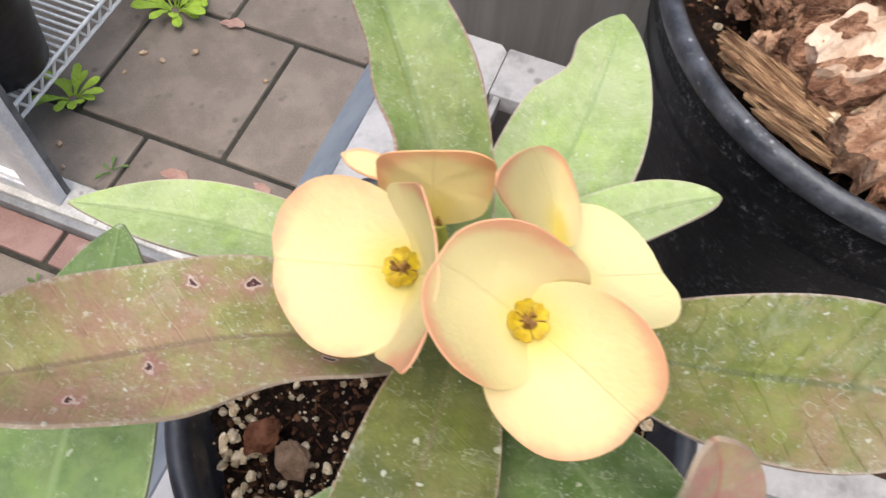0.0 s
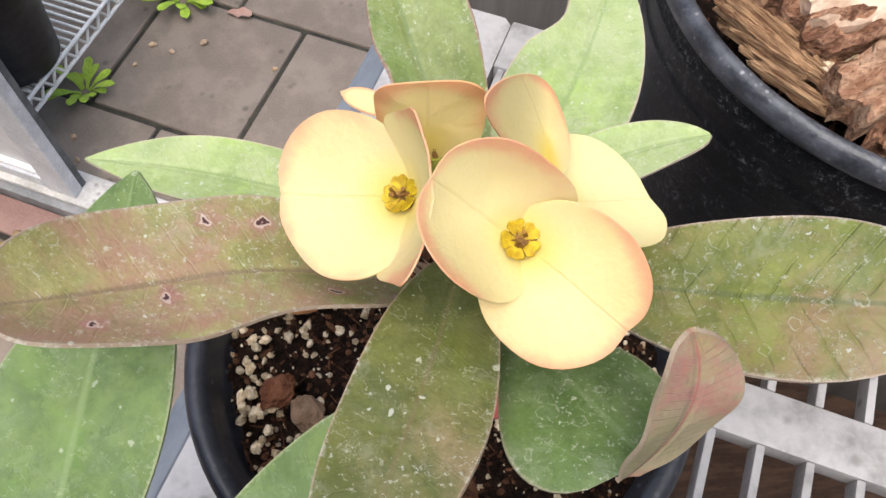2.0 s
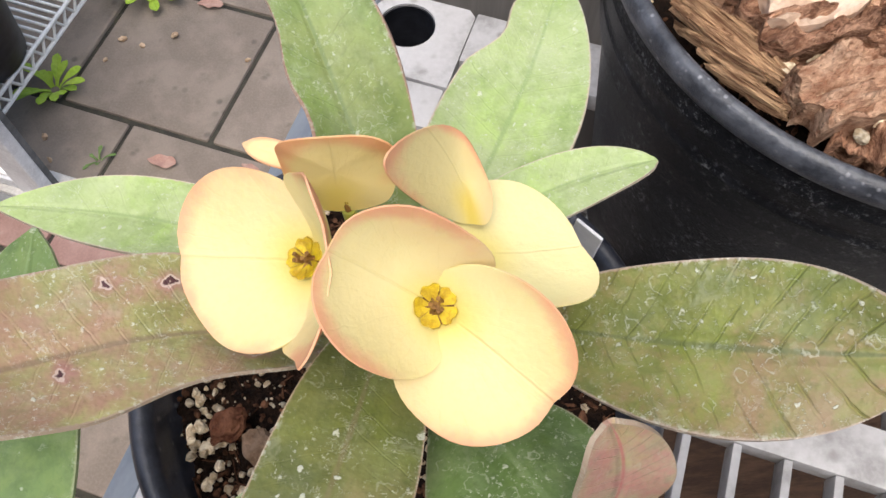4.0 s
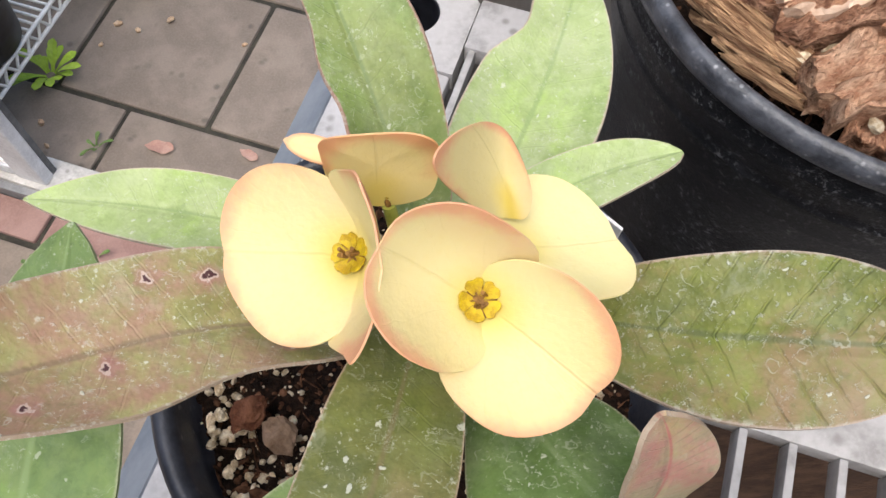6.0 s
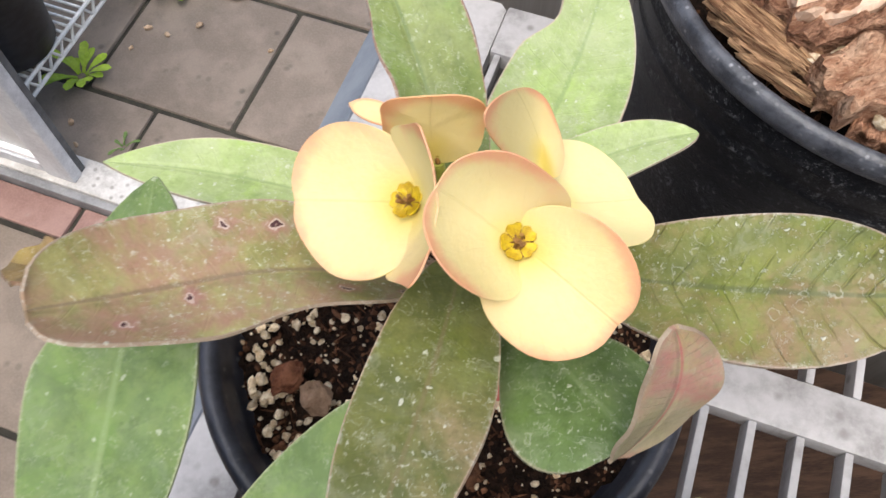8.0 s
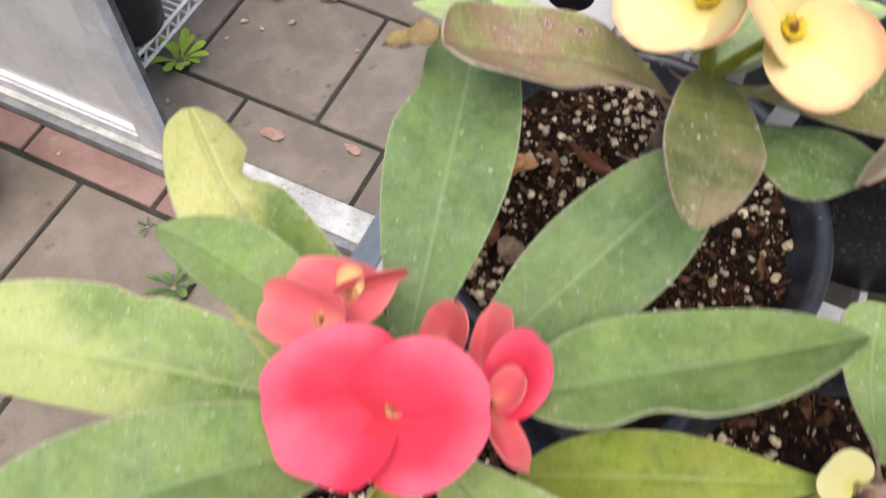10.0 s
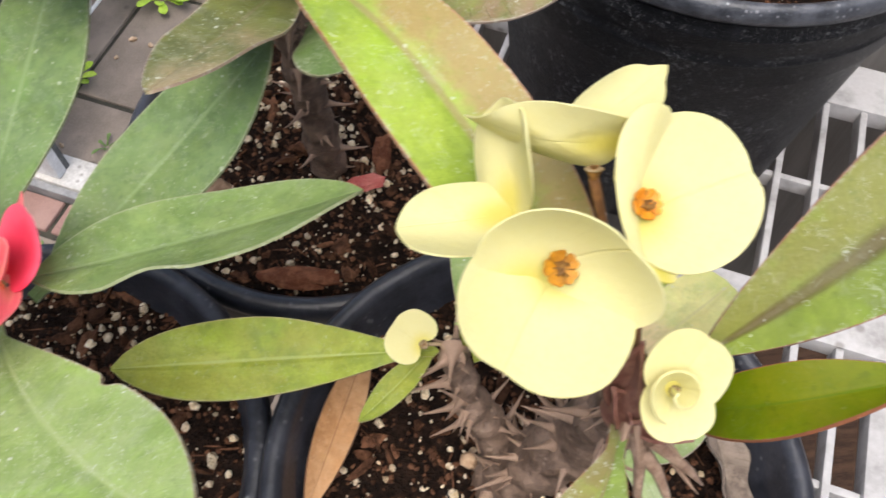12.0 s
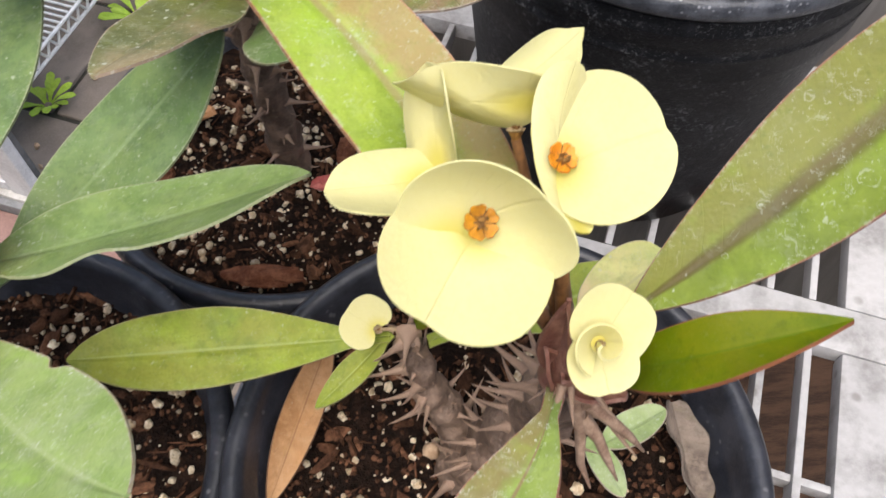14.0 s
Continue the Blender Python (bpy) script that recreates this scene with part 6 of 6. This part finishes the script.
lay_chip(strip_mesh(15, 0.036, 0.0075, 0.006, BARK_FIBRE), 0.2130, 0.3110, 0.8475, (0.1, 0.0, -0.95), 0.9, "frayed tan bark strip in the large pot")
bm = bmesh.new()
rnd = random.Random(12)
for x, y in ((0.2310, 0.2830), (0.2340, 0.2860), (0.2370, 0.2900), (0.2560, 0.2900), (0.2520, 0.2700), (0.2550, 0.2680), (0.2540, 0.2640), (0.2450, 0.2660), (0.2080, 0.3050), (0.2300, 0.2900), (0.2580, 0.2860), (0.2400, 0.2960), (0.2345, 0.2790), (0.2372, 0.2805), (0.2360, 0.2765), (0.2480, 0.2930), (0.2505, 0.2945), (0.2525, 0.2915)):
    chunk(bm, (x, y, 0.8475), rnd.uniform(0.0016, 0.0034), rnd)
thing("perlite", bm, PERLITE, "white perlite beads between the bark chips", "perlite", kind="stuff", smooth=False)

# ---- small things on and beside the bench ----
bm = bmesh.new()
box(bm, (-0.0043, -0.0005, -0.016), (0.0043, 0.0005, 0.056), bevel=0.0004)
label = thing("plant_label", bm, LABEL_WHITE, "white plastic plant label stuck in the soil", "plant label", smooth=False)
stand = (Vector((0.1603, 0.2372, 0.850)) - Vector((0.1573, 0.2375, 0.797))).normalized()
face = Vector((0.75, 0.66, 0.0))
face = (face - stand * face.dot(stand)).normalized()
label.matrix_basis = Matrix.Translation((0.1578, 0.2395, 0.799)) @ Matrix((face.cross(stand), face, stand)).transposed().to_4x4()

# ---- wire rack beyond the door ----
rack = empty("wire_rack", plan(-0.96, 1.02, 0.0), "white wire rack with a zigzag edge truss beyond the door", "rack")


def wire(a, b, r=0.0016, name="wire"):
    return part(name, tube([a, b], [r, r], 8), WIRE_WHITE, rack)


RU, RZ = -0.765, 0.115
for z in (RZ, RZ - 0.026):
    wire(plan(RU, 0.62, z), plan(RU, 1.55, z), 0.0034, "edge_wire")
for k in range(31):
    v = 0.62 + 0.03 * k
    wire(plan(RU, v, RZ), plan(RU, v + 0.015, RZ - 0.026), 0.0024, "truss_wire")
    wire(plan(RU, v + 0.015, RZ - 0.026), plan(RU, v + 0.03, RZ), 0.0024, "truss_wire")
for k in range(68):
    v = 0.66 + 0.013 * k
    wire(plan(RU - 0.36, v, RZ - 0.002), plan(RU, v, RZ - 0.002), 0.0026, "slat_wire")
for u in (RU - 0.12, RU - 0.24, RU - 0.36):
    wire(plan(u, 0.66, RZ - 0.005), plan(u, 1.55, RZ - 0.005), 0.0024, "edge_wire")
for u, v in ((RU - 0.02, 1.5), (RU - 0.34, 1.5), (RU - 0.34, 0.76), (RU - 0.13, 0.70)):
    part("post", lathe([(0.0125, -0.001), (0.0125, 0.085), (0.010, 0.088)], 20, plan(u, v)), WIRE_WHITE, rack)
p = plan(-0.826, 0.705)
pot((p.x, p.y), RZ + 0.185, 0.085, 0.066, "black nursery pot standing on the wire rack", POT_BLACK, RZ + 0.0025, 64)
p = plan(-0.935, 0.36)
pot((p.x, p.y), 0.20, 0.085, 0.068, "black nursery pot standing on the paving", POT_BLACK, 0.002, 48)


# ---- weeds and litter on the paving ----
def weed(at, size, count, seed, label, material=WEED_GREEN):
    rnd = random.Random(seed)
    x, y = at
    ob = empty("weed", (x, y, 0.0), label, "weed", "weeds in the paving joints")
    for k in range(count):
        a = 6.28319 * k / count + rnd.uniform(-0.25, 0.25)
        r = size * rnd.uniform(0.45, 1.1)
        rise = rnd.uniform(0.15, 0.6) * r + 0.2 * (size - r)
        b = (x + 0.12 * size * math.cos(a), y + 0.12 * size * math.sin(a), 0.002)
        t = (x + r * math.cos(a), y + r * math.sin(a), 0.003 + rise)
        part("leaf", blade(b, t, size * rnd.uniform(0.2, 0.3), rnd.uniform(-20, 20), peak=0.82, blunt=0.4, bow=0.12 * r, fold=0.08, seed=seed * 31 + k, nu=12, nv=3), material, ob)
    return ob


weed((-0.418, 1.004), 0.060, 16, 1, "bright green rosette weed growing in a paving joint")
weed((-0.335, 0.861), 0.026, 5, 2, "small green weed at the door sill", WEED_DULL)
weed((-0.28, 1.20), 0.064, 18, 3, "bright green rosette weed growing in a paving joint")
weed((-0.245, 1.215), 0.045, 9, 4, "bright green weed growing in a paving joint")
weed((-0.318, 0.674), 0.024, 3, 5, "sparse small green weed beside the red bricks", WEED_DULL)
weed((-0.220, 0.624), 0.026, 3, 8, "flat dark green weed beside the red bricks", WEED_DULL)
weed((-0.250, 0.589), 0.022, 3, 9, "flat dark green weed beside the red bricks", WEED_DULL)
weed((-0.348, 0.568), 0.04, 9, 6, "dull green weed growing between the pavers", WEED_DULL)
weed((-0.407, 0.670), 0.026, 4, 7, "small dark green weed beside the red bricks", WEED_DULL)
rnd = random.Random(31)
for x, y, size in ((-0.234, 1.102, 0.0085), (-0.320, 1.101, 0.0075), (-0.287, 1.085, 0.006), (-0.345, 1.06, 0.004), (-0.113, 1.04, 0.005), (-0.422, 0.912, 0.008), (-0.41, 0.87, 0.004), (-0.575, 0.80, 0.005)):
    bm = bmesh.new()
    chunk(bm, (x, y, size * 0.4), size, rnd, 0.7)
    thing("pebble", bm, PEBBLE, "small tan pebble lying on a paver", "pebble", "pebbles on the paving", smooth=False)
for x, y, turn, size in ((-0.262, 0.858, 0.3, 0.046), (-0.118, 0.836, 0.7, 0.034), (-0.20, 1.17, 0.2, 0.045)):
    thing("fallen_petal", blade((x, y, 0.003), (x + size * math.cos(turn), y - size * math.sin(turn), 0.005), size * 0.5, 5, fold=0.1, wave=0.1, seed=int(x * 1000)), FALLEN, "dry pinkish petal lying on the paving", "petal", "fallen petals")

# ---- paving pieces, last of the structure ----
A, D = 0.260, 0.268  # pitch along and across the rows
tile = mesh_of("paver", slab(A - 0.008, D - 0.009, bevel=0.005), PAVER, False)


def lay(name, me, u, v, parent, dz=0.0, turn=0.0):
    ob = new(name, me)
    ob.matrix_basis = Matrix.Translation(plan(u, v, dz)) @ PLAN @ Matrix.Rotation(turn, 4, "Z")
    return adopt(ob, parent)


rnd = random.Random(9)
half = mesh_of("paver", slab(A - 0.008, 0.122), PAVER, False)
for col in range(-8, 7):
    lay("paver", half, -0.511 + A * col, 0.671, floor, rnd.uniform(-0.001, 0.001))
for row in range(0, 6):
    for col in range(-8, 7):
        lay("paver", tile, -0.511 + A / 2 * ((row + 1) % 2) + A * col, 0.737 + D * (row + 0.5), floor, rnd.uniform(-0.0015, 0.0015), rnd.uniform(-0.004, 0.004))
for row in range(0, 4):
    for col in range(-8, 7):
        lay("paver", tile, -0.525 + A / 2 + A / 2 * (row % 2) + A * col, 0.477 - D * (row + 0.5), floor, rnd.uniform(-0.0015, 0.0015), rnd.uniform(-0.004, 0.004))
brick = mesh_of("brick", slab(0.246, 0.056), BRICK_RED, False)
for col in range(-8, 6):
    lay("brick", brick, -0.783 + 0.2535 * col, 0.5105, floor, rnd.uniform(-0.0015, 0.0015), rnd.uniform(-0.006, 0.006))
